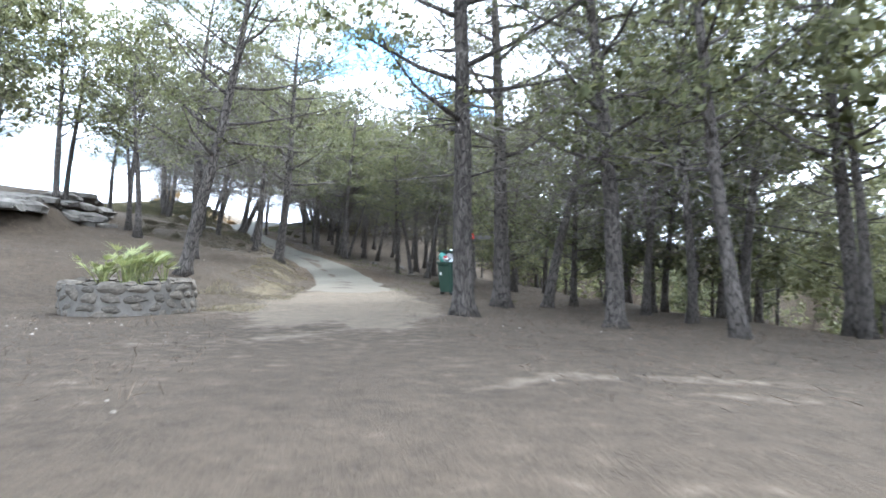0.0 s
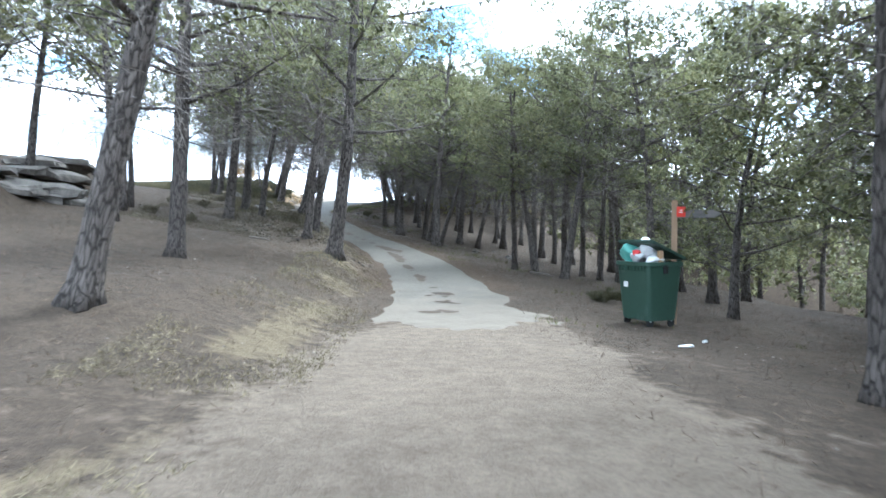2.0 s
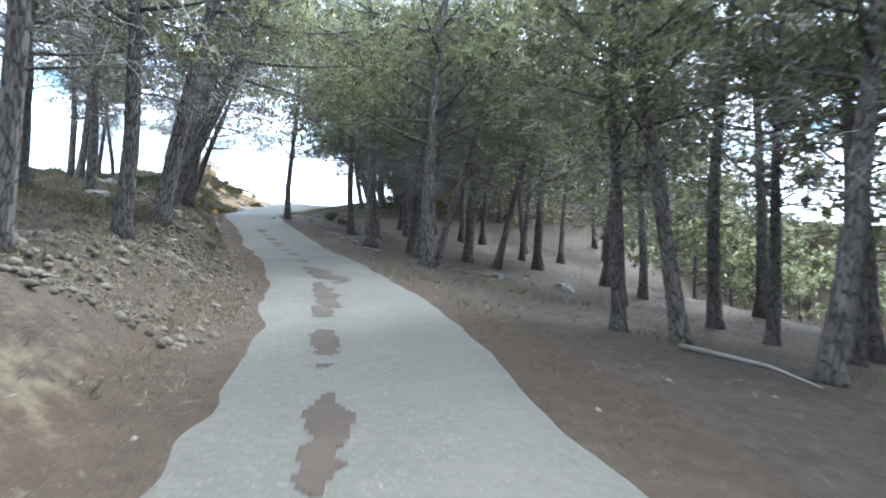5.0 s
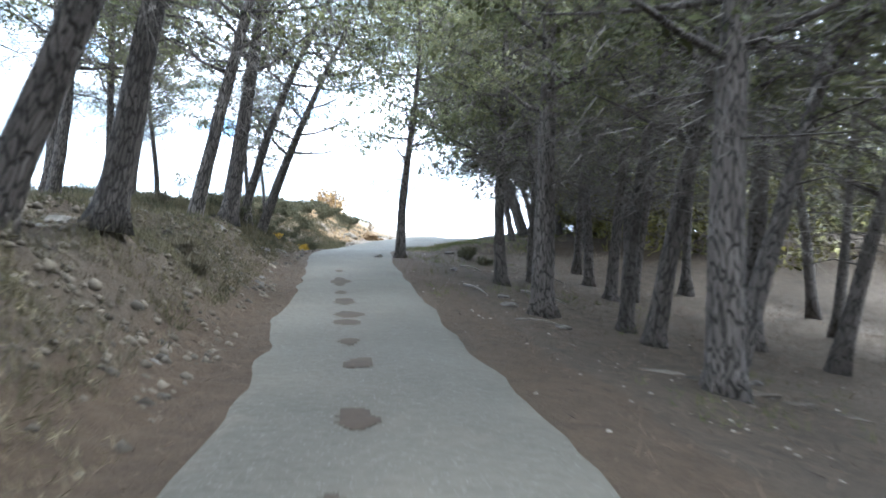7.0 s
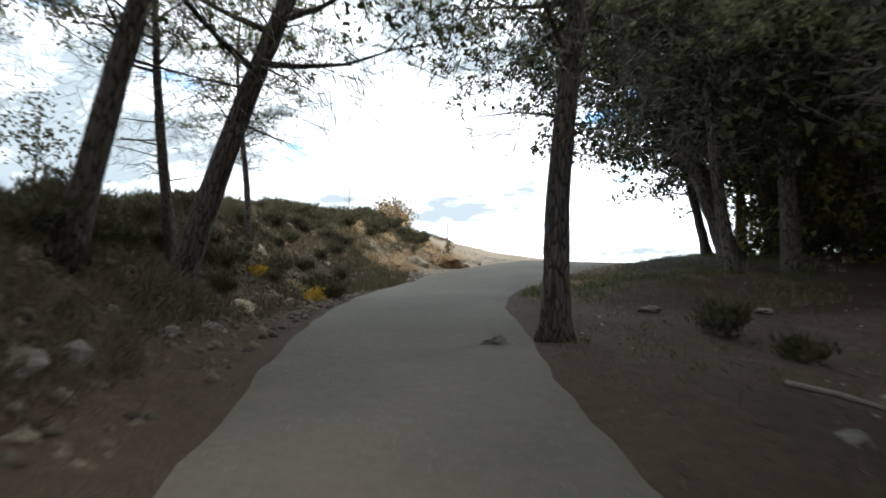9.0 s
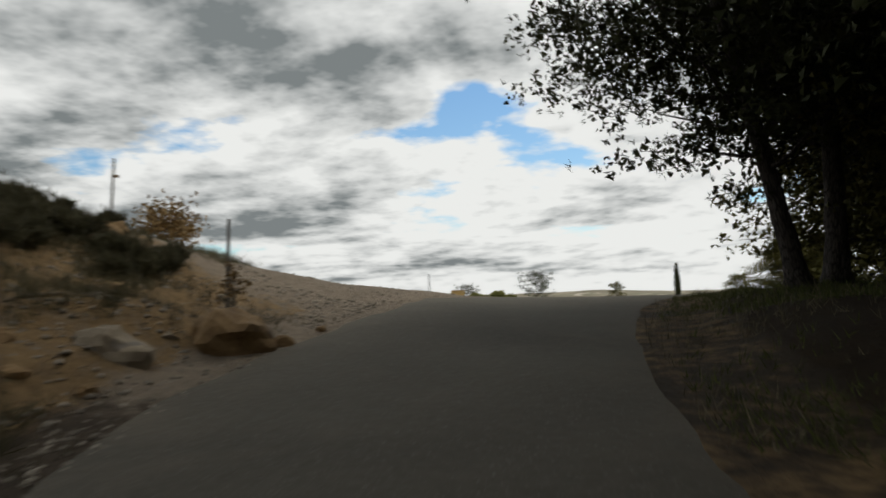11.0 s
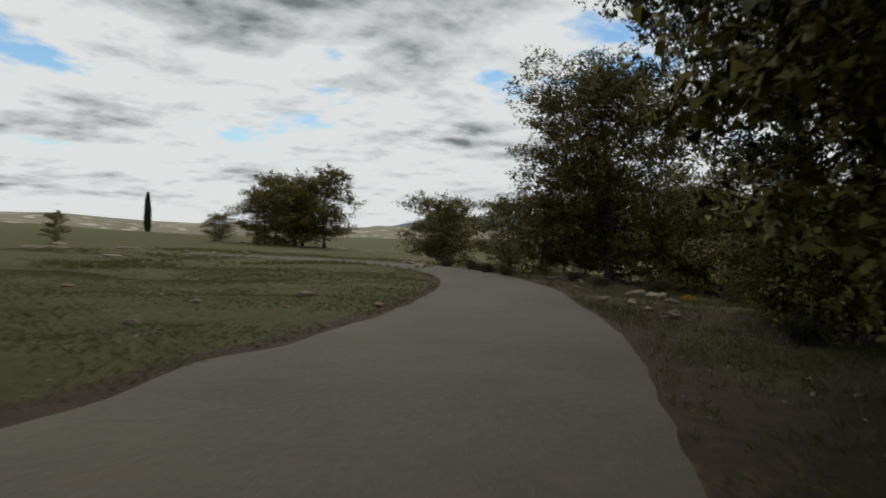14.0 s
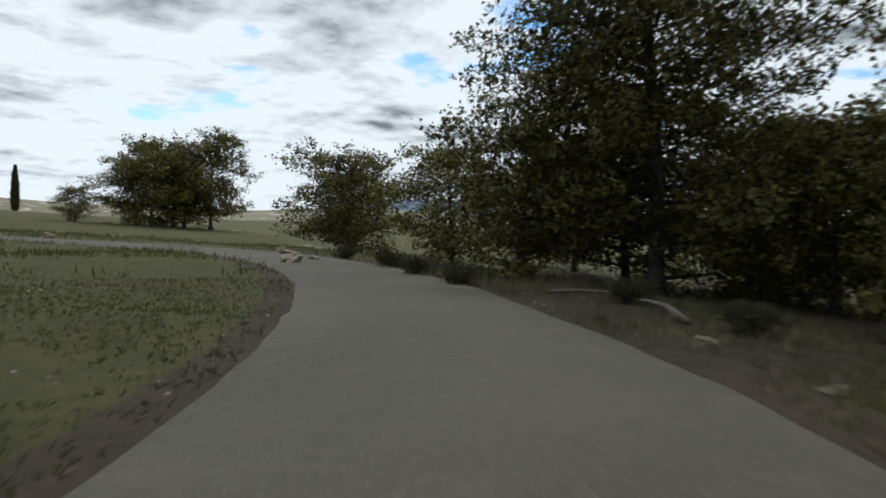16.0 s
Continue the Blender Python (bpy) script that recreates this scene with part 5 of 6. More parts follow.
def refuse_bin(m):
    top = thing("refuse_bin", "large green plastic wheeled bin, lid propped open by bags", "bin", m)
    bm = bmesh.new()
    rings = [(0.50, 0.34, 0.12), (0.51, 0.35, 0.16), (0.60, 0.43, 1.02), (0.63, 0.46, 1.03), (0.63, 0.46, 1.09), (0.57, 0.40, 1.09), (0.52, 0.36, 0.55), (0.50, 0.34, 0.5)]
    loops = []
    for w, d, h in rings:
        q = []
        for cx, cy, a0 in ((1, 1, 0), (-1, 1, 90), (-1, -1, 180), (1, -1, 270)):
            for st in range(4):
                a = radians(a0 + 30 * st)
                q.append(bm.verts.new((cx * (w - 0.09) + 0.09 * math.cos(a), cy * (d - 0.09) + 0.09 * math.sin(a), h)))
        loops.append(q)
    for a, b in zip(loops, loops[1:]):
        for k in range(16):
            bm.faces.new((a[k], a[(k + 1) % 16], b[(k + 1) % 16], b[k]))
    bm.faces.new(loops[0][::-1])
    bm.faces.new(loops[-1])
    part("body", bm, BIN_GREEN, top)
    for k in range(9):
        rib = part("rim_rib", rounded_box(0.02, 0.03, 0.09, 0, 0.006, 0.94), BIN_GREEN, top)
        rib.location = (-0.48 + 0.12 * k, -0.435, 0)
    for sx in (-1, 1):
        lift = part("lifting_pin", rounded_box(0.07, 0.10, 0.14, 0, 0.015, 0.90), RUBBER, top, "black lifting bracket")
        lift.location = (sx * 0.63, -0.02, 0)
        for sy in (-1, 1):
            w = bmesh.new()
            bmesh.ops.create_cone(w, cap_ends=True, segments=16, radius1=0.085, radius2=0.085, depth=0.05)
            bmesh.ops.bevel(w, geom=[e for e in w.edges], offset=0.008, segments=1, affect="EDGES")
            wheel = part("wheel", w, RUBBER, top, "small black castor wheel")
            wheel.matrix_basis = Matrix.Translation((sx * 0.42, sy * 0.26, 0.085)) @ Matrix.Rotation(radians(90), 4, "Y")
            fork = part("fork", rounded_box(0.09, 0.06, 0.08, 0, 0.01, 0.10), STEEL, top)
            fork.location = (sx * 0.42, sy * 0.26, 0)
    lid = part("lid", rounded_box(1.30, 0.92, 0.05, 0, 0.02), BIN_GREEN, top)
    lid.matrix_basis = Matrix.Translation((0, 0.47, 1.12)) @ Matrix.Rotation(radians(-19), 4, "X") @ Matrix.Translation((0, -0.44, 0))
    for sx in (-0.4, 0.4):
        hinge = part("hinge", rounded_box(0.12, 0.06, 0.07, 0, 0.015, 1.07), BIN_GREEN, top)
        hinge.location = (sx, 0.47, 0)
    plate = part("label_plate", rounded_box(0.16, 0.012, 0.09, 0, 0.004, 0.66), SIGN_WHITE, top, "small worn white sticker")
    plate.location = (-0.25, -0.415, 0)


bx, by = 0.36, 25.25
bin_m = pose(bx, by, ground_z(bx, by) - 0.01, 0, 0, -60) @ Matrix.Diagonal((0.78, 0.95, 1.14, 1))
refuse_bin(bin_m)


def bag(x, y, z, size, mat, seed, lab):
    me = rock_mesh("rubbish_bag", size, seed, mat, 3, 1.0, 0.35)
    me.polygons.foreach_set("use_smooth", [True] * len(me.polygons))
    ob = tagged(new("rubbish_bag", me), lab, "bag", "bags in the bin")
    ob.matrix_basis = bin_m @ Matrix.Translation((x, y, z)) @ Matrix.Rotation(seed, 4, "Z")


for x, y, z, size, mat, lab in [(-0.40, -0.20, 1.22, (0.46, 0.42, 0.36), TEAL_BAG, "teal plastic rubbish bag heaped in a bin"), (-0.1, -0.22, 1.18, (0.46, 0.40, 0.32), WHITE_BAG, "white plastic rubbish bag heaped in a bin"),
                                (0.14, -0.1, 1.24, (0.44, 0.44, 0.38), WHITE_BAG, "white plastic rubbish bag heaped in a bin"), (0.40, -0.16, 1.12, (0.40, 0.42, 0.28), WHITE_BAG, "white plastic rubbish bag heaped in a bin"),
                                (-0.14, 0.02, 1.36, (0.30, 0.30, 0.30), WHITE_BAG, "white plastic rubbish bag heaped in a bin"), (-0.42, 0.10, 1.08, (0.5, 0.4, 0.24), BLACK_BAG, "black rubbish bag heaped in a bin"),
                                (0.02, -0.32, 1.24, (0.24, 0.14, 0.12), RED_PRINT, "red and white printed packet on rubbish bags"), (0.1, 0.14, 0.98, (0.9, 0.5, 0.4), BLACK_BAG, "black rubbish bag heaped in a bin")]:
    bag(x, y, z, size, mat, int(abs(x * 100) + abs(y * 37)) + 3, lab)
bm = rounded_box(0.10, 0.10, 0.2, 0, 0.01)
box = tagged(part("carton", bm, CARDBOARD), "small brown cardboard carton on the rubbish", "carton")
box.matrix_basis = bin_m @ Matrix.Translation((0.55, -0.1, 1.08))


# ---- trail post ----
def trail_post(x, y):
    top = thing("trail_signpost", "wooden trail post with red marker and grey pointer board", "signpost", pose(x, y, ground_z(x, y) - 0.05, 0, 0, -8))
    part("post", rounded_box(0.11, 0.11, 2.55, 0, 0.015), POST_WOOD, top)
    plate = part("marker_plate", rounded_box(0.17, 0.02, 0.20, 0, 0.004, 2.22), SIGN_RED, top, "red marker plate")
    plate.location = (0.12, -0.066, 0)
    for k, (w, h) in enumerate([(0.05, 2.34), (0.07, 2.30)]):
        bar = part("marking", rounded_box(w, 0.006, 0.018, 0, 0.002, h), SIGN_WHITE, plate)
        bar.location = (0, -0.012, 0)
    bm = bmesh.new()
    out = [(0.0, -0.08), (0.72, -0.08), (0.84, 0.0), (0.72, 0.08), (0.0, 0.08)]
    fr = [bm.verts.new((a, 0, b + 2.28)) for a, b in out]
    bk = [bm.verts.new((a, 0.035, b + 2.28)) for a, b in out]
    bm.faces.new(fr)
    bm.faces.new(bk[::-1])
    for k in range(5):
        bm.faces.new((fr[k], bk[k], bk[(k + 1) % 5], fr[(k + 1) % 5]))
    board = part("pointer_board", bm, GREY_BOARD, top, "grey pointer board")
    board.location = (0.05, 0.058, 0)


trail_post(0.98, 26.0)
for x, y, sx, sy, lab in [(0.45, 22.5, 0.28, 0.16, "crumpled white paper on the soil"), (0.9, 23.2, 0.12, 0.1, "crumpled white paper on the soil")]:
    me = rock_mesh("litter", (sx, sy, 0.06), int(x * 10), WHITE_BAG, 2)
    ob = tagged(new("litter", me), lab, "litter")
    ob.location = (x, y, ground_z(x, y) + 0.02)


# ---- boulders, ledges and loose stones ----
def boulder(name, x, y, size, seed, mat, lab, cat="rock", sink=0.25, turn_z=None, group="", tilt=0.0):
    me = rock_mesh(name, size, seed, mat, 3, 1.0, 0.27)
    ob = tagged(new(name, me), lab, cat, group)
    ob.matrix_basis = Matrix.Translation((x, y, min(ground_z(x + a, y + b) for a in (-0.3 * size[0], 0, 0.3 * size[0]) for b in (-0.3 * size[0], 0, 0.3 * size[0])) + size[2] * (0.5 - sink))) @ Matrix.Rotation(seed if turn_z is None else turn_z, 4, "Z") @ Matrix.Rotation(tilt, 4, "X")


boulder("boulder", -22.7, 69.75, (0.85, 0.7, 0.62), 201, LIMESTONE, "pale angular limestone boulder on roadside gravel")
boulder("boulder", -22.1, 71.0, (0.95, 0.8, 0.68), 202, OCHRE_ROCK, "ochre sandstone boulder on roadside gravel")
boulder("boulder", -25.2, 73.4, (0.75, 0.5, 0.5), 203, OCHRE_ROCK, "ochre sandstone block in the grassy bank")
rs = random.Random(12)
for k, (x, y, q) in enumerate([(-21.7, 71.4, 0.3), (-22.9, 68.9, 0.3), (-23.3, 69.2, 0.35), (-22.6, 70.6, 0.26), (-23.6, 71.2, 0.3), (-23.0, 72.6, 0.28), (-21.6, 72.4, 0.2), (-22.3, 69.0, 0.22), (-22.0, 66.9, 0.3), (-22.6, 67.9, 0.2)]):
    boulder("stone", x, y, (q, q * 0.8, q * 0.6), 210 + k, rs.choice([LIMESTONE, OCHRE_ROCK]), "loose broken stone on roadside gravel", group="loose stones by the bank")
BANK_ROCK = material("bank_rock", (0.06, 0.050, 0.039), (0.27, 0.228, 0.175), 0.3, 0.95, 0.9, 6, per_object=0.4)


def slab(x, y, long, deep, thick, turn_z, seed, mat=None, sink=0.0):
    """A flat bed of rock breaking out of the slope, with a broken edge."""
    bm = bmesh.new()
    bmesh.ops.create_cube(bm, size=1)
    bmesh.ops.subdivide_edges(bm, edges=bm.edges[:], cuts=5, use_grid_fill=True)
    off = Vector((seed * 5.3, seed * 2.9, 0))
    for v in bm.verts:
        p = Vector((v.co.x * long, v.co.y * deep, v.co.z * thick))
        edge = max(abs(v.co.x), abs(v.co.y)) * 2
        p += Vector((noise.noise(p * 0.9 + off), noise.noise(p * 1.1 - off), 0)) * 0.7 * edge
        p.z += thick * (0.27 * noise.noise(p * 1.3 + off) + 0.12 * noise.noise(p * 4 + off) - 0.45 * edge ** 3 * (1 if v.co.z > 0 else 0))
        v.co = p
    me = bpy.data.meshes.new("rock_ledge")
    bm.to_mesh(me)
    bm.free()
    me.materials.append(mat or DARK_ROCK)
    ob = tagged(new("rock_ledge", me), "flat bed of tan rock breaking out of the soil" if mat else "weathered grey rock ledge on the wooded slope", "rock", "bedrock beside the road" if mat else "rock ledge on the slope")
    ob.matrix_basis = Matrix.Translation((x, y, ground_z(x, y) + 0.05 - sink)) @ Matrix.Rotation(turn_z, 4, "Z") @ Matrix.Rotation(0.06, 4, "X")


for k in range(11):
    s_ = 26.5 + k * 2.0
    p = on_road(s_, 11.9 + 0.6 * math.sin(k * 1.3))
    slab(p[0], p[1], rs.uniform(2.4, 4.2), rs.uniform(1.2, 1.8), rs.uniform(0.32, 0.5), math.atan2(np.interp(s_, LS, TY), np.interp(s_, LS, TX)) + rs.uniform(-0.25, 0.25), 250 + k)
for k, (s_, d_, q) in enumerate([(53.6, 2.6, 0.8), (54.6, 2.9, 0.5), (57.5, 2.3, 0.7), (58.6, 2.6, 0.55), (59.6, 2.2, 0.8), (60.6, 2.5, 0.6), (61.8, 2.4, 0.7), (62.8, 3.0, 0.6), (51.0, 4.2, 0.9), (49.6, 3.0, 0.5), (56.2, 2.9, 0.5), (48.0, 2.6, 0.45), (47.0, 5.0, 0.9), (45.6, 2.7, 0.4),
                                  (55.8, 5.6, 1.0), (57.8, 6.2, 0.9), (60.2, 6.0, 0.8), (42.6, 3.1, 0.5), (39.5, 2.8, 0.4), (64.5, 3.4, 0.8), (65.8, 4.0, 0.7)]):
    p = on_road(s_, d_)
    boulder("bank_rock", p[0], p[1], (q, q * rs.uniform(0.7, 0.95), q * rs.uniform(0.5, 0.8)), 280 + k, rs.choice([LIMESTONE, DARK_ROCK, DARK_ROCK]), "weathered rock half buried in the cut bank", group="rocks in the cut bank", sink=0.55)
for k, (x, y, q) in enumerate([(-4.67, 46.6, 0.55), (-10.1, 51.2, 0.35), (-10.4, 51.9, 0.3), (-2.83, 46.1, 0.9), (-8.9, 49.9, 0.3), (-15.4, 57.2, 0.45), (-13.0, 62.0, 0.4), (-14.5, 61.0, 0.35), (-6.3, 47.4, 0.2), (-12.6, 55.6, 0.3), (-3.9, 49.0, 0.25)]):
    boulder("stone", x, y, (q, q * 0.7, q * 0.45), 310 + k, DARK_ROCK, "weathered stone lying on needle litter", group="stones in the wood", sink=0.3)
for k in range(84):
    s_, d_ = rs.uniform(43, 69), rs.uniform(1.75, 5.5)
    p = on_road(s_, max(d_, half_width(s_)[0] + 0.75))
    q = rs.uniform(0.15, 0.42) + 0.35 * rs.random() ** 4
    boulder("bank_rock", p[0], p[1], (q * 1.2, q, q * 0.7), 420 + k, rs.choice([LIMESTONE, DARK_ROCK, BANK_ROCK, DARK_ROCK, BANK_ROCK]), "weathered rock half buried in the cut bank", group="rocks in the cut bank", sink=0.5)
EDGE_A, EDGE_B = (-7.4, 47.05), (-4.6, 46.6)
for k in range(7):
    boulder("edging_stone", EDGE_A[0] + (EDGE_B[0] - EDGE_A[0]) * k / 6, EDGE_A[1] + (EDGE_B[1] - EDGE_A[1]) * k / 6, (0.55 + 0.2 * rs.random(), 0.14, 0.12), 330 + k, RUBBLE, "low pale stone edging in the wood", group="row of edging stones", sink=0.3, turn_z=math.atan2(EDGE_B[1] - EDGE_A[1], EDGE_B[0] - EDGE_A[0]) + rs.uniform(-0.1, 0.1))
for k, (x, y, q) in enumerate([(-3.0, 93.9, 0.5), (-0.5, 95.9, 0.4), (-1.75, 97.0, 0.3), (-1.5, 96.2, 0.38), (-1.1, 97.5, 0.25), (1.0, 100.8, 0.35), (0.3, 97.2, 0.6), (0.9, 98.2, 0.7), (1.5, 97.9, 0.65), (2.0, 99.0, 0.5), (0.0, 99.2, 0.3), (-2.4, 95.0, 0.3),
                                (3.2, 114.1, 0.9), (4.6, 115.4, 0.5), (5.4, 118.6, 0.6), (1.1, 136.4, 0.8), (-1.0, 137.6, 0.7), (-2.6, 139.2, 0.9), (-4.4, 140.2, 0.6), (6.3, 121.0, 0.6)]):
    boulder("roadside_rock", x, y, (q, q * 0.75, q * 0.55), 350 + k, LIMESTONE, "pale limestone rock in roadside grass", group="rocks beside the hilltop lane", sink=0.35)
for k, (x, y, q) in enumerate([(-8.7, 99.3, 0.42), (-7.9, 97.3, 0.34), (-9.8, 97.4, 0.2), (-11.2, 98.6, 0.24), (-10.6, 101.2, 0.2), (-8.0, 102.8, 0.22), (-12.8, 95.6, 0.3), (-14.5, 97.0, 0.22), (-6.8, 104.5, 0.2), (-6.0, 108.4, 0.2), (-16.2, 92.8, 0.35), (-18.6, 91.0, 0.3), (-9.5, 106.0, 0.25), (-13.0, 104.0, 0.3), (-16.5, 101.0, 0.4), (-20.0, 99.0, 0.45), (-24.0, 105.0, 0.6), (-18.0, 110.0, 0.5)]):
    boulder("meadow_stone", x, y, (q, q * 0.7, q * 0.45), 380 + k, rs.choice([LIMESTONE, OCHRE_ROCK]), "small pale stone lying in thin grass", group="stones in the meadow", sink=0.3)
for k in range(34):
    x, y = (rs.uniform(-50, -5), rs.uniform(112, 165)) if k < 10 else (rs.uniform(14, 85), rs.uniform(112, 210))
    boulder("rock_outcrop", x, y, (rs.uniform(1.5, 3.5), rs.uniform(0.8, 1.4), 0.35), 400 + k, LIMESTONE, "low white rock outcrop in the meadow", group="outcrops in the meadow", sink=0.3)


# ---- slender poles and saplings on the bank ----
def thin_pole(x, y, tall, lean, lab, cross=False):
    top = thing("marker_pole", lab, "pole", lean_pose(x, y, *lean))
    v, f = tube([(0, 0, -0.1), (0, 0, tall * 0.5), (0.01, 0, tall)], [0.026, 0.024, 0.02], 7)
    part_data("shaft", mesh_from("shaft", v, f, DEAD_WOOD), top)
    if cross:
        stub = part("stub", rounded_box(0.14, 0.035, 0.05, 0, 0.008, tall * 0.74), POST_WOOD, top)
        stub.location = (0.05, 0, 0)


thin_pole(-26.2, 74.8, 1.3, (0.04, 0), "thin weathered pole with a nailed stub", True)
thin_pole(-22.6, 71.9, 1.3, (0.02, 0), "thin bare stake among reddish weeds")


def sapling(x, y, tall, leafy, mat, seed, lab, spread=0.35, tufts=500, leaf=0.06):
    r = np.random.RandomState(seed)
    top = thing("sapling", lab, "sapling", lean_pose(x, y, r.uniform(-0.05, 0.05), 0))
    chunks = [tube([(0, 0, 0), (0.02, 0, tall * 0.5), (0, 0.02, tall)], [0.02, 0.014, 0.004], 6)]
    ends = []
    for k in range(16):
        h = tall * r.uniform(0.35, 0.95)
        a = r.uniform(0, 6.28)
        ln = spread * tall * r.uniform(0.4, 1.0) * (1.25 - h / tall)
        e = np.array([math.cos(a) * ln, math.sin(a) * ln, h + ln * 0.7])
        chunks.append(tube([(0, 0, h), e * 0.5 + np.array([0, 0, h * 0.5 - 0.02]), e], [0.008, 0.006, 0.002], 4))
        ends.append(e)
    v, f = merge(chunks)
    part_data("stem", mesh_from("stem", v, f, DEAD_WOOD), top)
    if leafy:
        e = np.array(ends)[r.randint(0, len(ends), tufts)] + r.normal(0, 0.09 * tall, (tufts, 3))
        bv, bf = blades(e, r.normal(0, 1, (tufts, 3)), np.full(tufts, leaf), leaf * 0.6, 3, r, 0.8)
        part_data("leaves", fast_mesh("leaves", bv, bf, mat), top)


sapling(-26.3, 71.55, 1.2, False, None, 3, "bare thin sapling on the grassy bank")
sapling(-39.7, 98.2, 5.6, True, LEAF_RUST, 4, "small round tree with rust-brown leaves", 0.5, 1500, 0.22)
sapling(-29.6, 81.0, 1.3, False, None, 5, "bare twiggy bush on the bank")
sapling(-22.5, 71.8, 0.7, True, LEAF_RUST, 6, "thin reddish weed beside a boulder", 0.3, 90, 0.05)
sapling(-16.2, 32.9, 3.4, False, None, 7, "dead leafless sapling on the wooded slope", 0.18)
sapling(-23.0, 57.6, 1.8, True, SHRUB, 8, "small leafy sapling on the cut bank", 0.4, 260, 0.07)


# ---- grass, shrubs and loose ground cover ----
def scatter(n, s0, s1, d0, d1, seed, keep=None):
    r = np.random.RandomState(seed)
    s, d = r.uniform(s0, s1, n), r.uniform(d0, d1, n)
    x, y = np.interp(s, LS, LX), np.interp(s, LS, LY)
    tx, ty = np.interp(s, LS, TX), np.interp(s, LS, TY)
    px, py = x - ty * d, y + tx * d
    ss, dd, _ = along(px, py)
    wl_, wr_ = half_width(ss)
    ok = (dd > wl_ + 0.08) | (dd < -wr_ - 0.08)
    if keep is not None:
        ok &= keep(px, py, ss, dd, r)
    px, py = px[ok], py[ok]
    return np.stack([px, py, height(px, py)], 1), r


def cover(name, lab, cat, mat, spots, r, tall, width, count, spread, up=1.0):
    n = len(spots)
    d = np.tile(np.array([0, 0, up]), (n, 1))
    bv, bf = blades(spots, d, r.uniform(0.5, 1.2, n) * tall, width, count, r, spread)
    return tagged(new(name, fast_mesh(name, bv, bf, mat)), lab, cat, kind="stuff")


def patchy(size, level, seed):
    return lambda x, y, s, d, r: noise2(x, y, size, seed) + 0.6 * noise2(x, y, size / 3, seed + 1) + r.uniform(-0.5, 0.5, len(x)) > level


beyond = lambda x, y, s, d: (meadow_edge(x, y) > 0.5) | (d < 0)
spots, r = scatter(60000, 84, 118, 1.5, 24, 51, lambda x, y, s, d, q: patchy(2.4, -0.15, 31)(x, y, s, d, q) & beyond(x, y, s, d))
cover("meadow_grass", "short thin green and straw-coloured meadow grass", "grass", GRASS_GREEN, spots, r, 0.06, 0.011, 6, 0.75)
spots, r = scatter(30000, 84, 118, 1.5, 16, 52, lambda x, y, s, d, q: patchy(1.6, 0.15, 35)(x, y, s, d, q) & beyond(x, y, s, d))
cover("dry_meadow_grass", "dry pale grass stalks in the meadow", "grass", GRASS_DRY, spots, r, 0.08, 0.008, 4, 0.7)
spots, r = scatter(26000, 118, 160, -12, 40, 53, patchy(5, 0.0, 37))
cover("far_meadow_grass", "thin green meadow grass", "grass", GRASS_GREEN, spots, r, 0.2, 0.03, 4, 0.5)
spots, r = scatter(20000, 64, 116, -7, -1.3, 54, patchy(1.6, 0.1, 39))
cover("verge_grass", "rough dull grass on the road verge", "grass", GRASS_GREEN, spots, r, 0.13, 0.012, 5, 0.55)
spots, r = scatter(30000, 64, 118, -7.5, -1.0, 55, lambda x, y, s, d, q: patchy(1.6, 0.1, 41)(x, y, s, d, q) & ((s > 92) | (q.uniform(0, 1, len(x)) < 0.35)))
cover("dry_verge_grass", "straw-coloured grass on the road verge", "grass", GRASS_DRY, spots, r, 0.16, 0.009, 4, 0.5)
spots, r = scatter(72000, 56, 79, 2.0, 12, 56, lambda x, y, s, d, q: patchy(1.8, -0.15, 43)(x, y, s, d, q) & (d > 2.1 + 0.45 * np.maximum(s - 69, 0)))
cover("bank_grass", "rough green-grey grass on the bank", "grass", GRASS_DULL, spots, r, 0.19, 0.013, 5, 0.6)
spots, r = scatter(34000, 32, 76, 1.9, 9, 57, patchy(1.5, 0.15, 45))
cover("dry_bank_grass", "dry straw grass on the bank", "grass", TUFT, spots, r, 0.12, 0.012, 5, 0.7)
spots, r = scatter(14000, 14, 45, 1.5, 3.6, 58, lambda x, y, s, d, q: (noise2(x, y, 1.3, 47) + q.uniform(-0.4, 0.4, len(x)) > 0.15))
cover("straw_grass", "flattened pale straw along the bank foot", "grass", GRASS_DRY, spots, r, 0.10, 0.01, 5, 0.9, 0.6)
spots, r = scatter(20000, 40, 58, 1.9, 6.5, 62, patchy(1.3, 0.05, 53))
cover("cut_bank_grass", "thin grey-green grass on the cut bank", "grass", GRASS_DULL, spots, r, 0.13, 0.010, 5, 0.6)
spots, r = scatter(5000, 22, 62, -6, -1.4, 59, patchy(1.2, 0.75, 49))
cover("wood_grass", "sparse green grass beside the lane", "grass", GRASS_GREEN, spots, r, 0.14, 0.01, 5, 0.5)
spots, r = scatter(36000, 4, 64, -14, 15, 60)
cover("needle_litter", "fallen brown pine needles and twigs", "litter", material("fallen_needles", (0.035, 0.025, 0.018), (0.20, 0.152, 0.108), 0.5, 0.9, 0, island=1.0), spots + np.array([0, 0, 0.012]), r, 0.14, 0.008, 2, 0.9, 0.12)


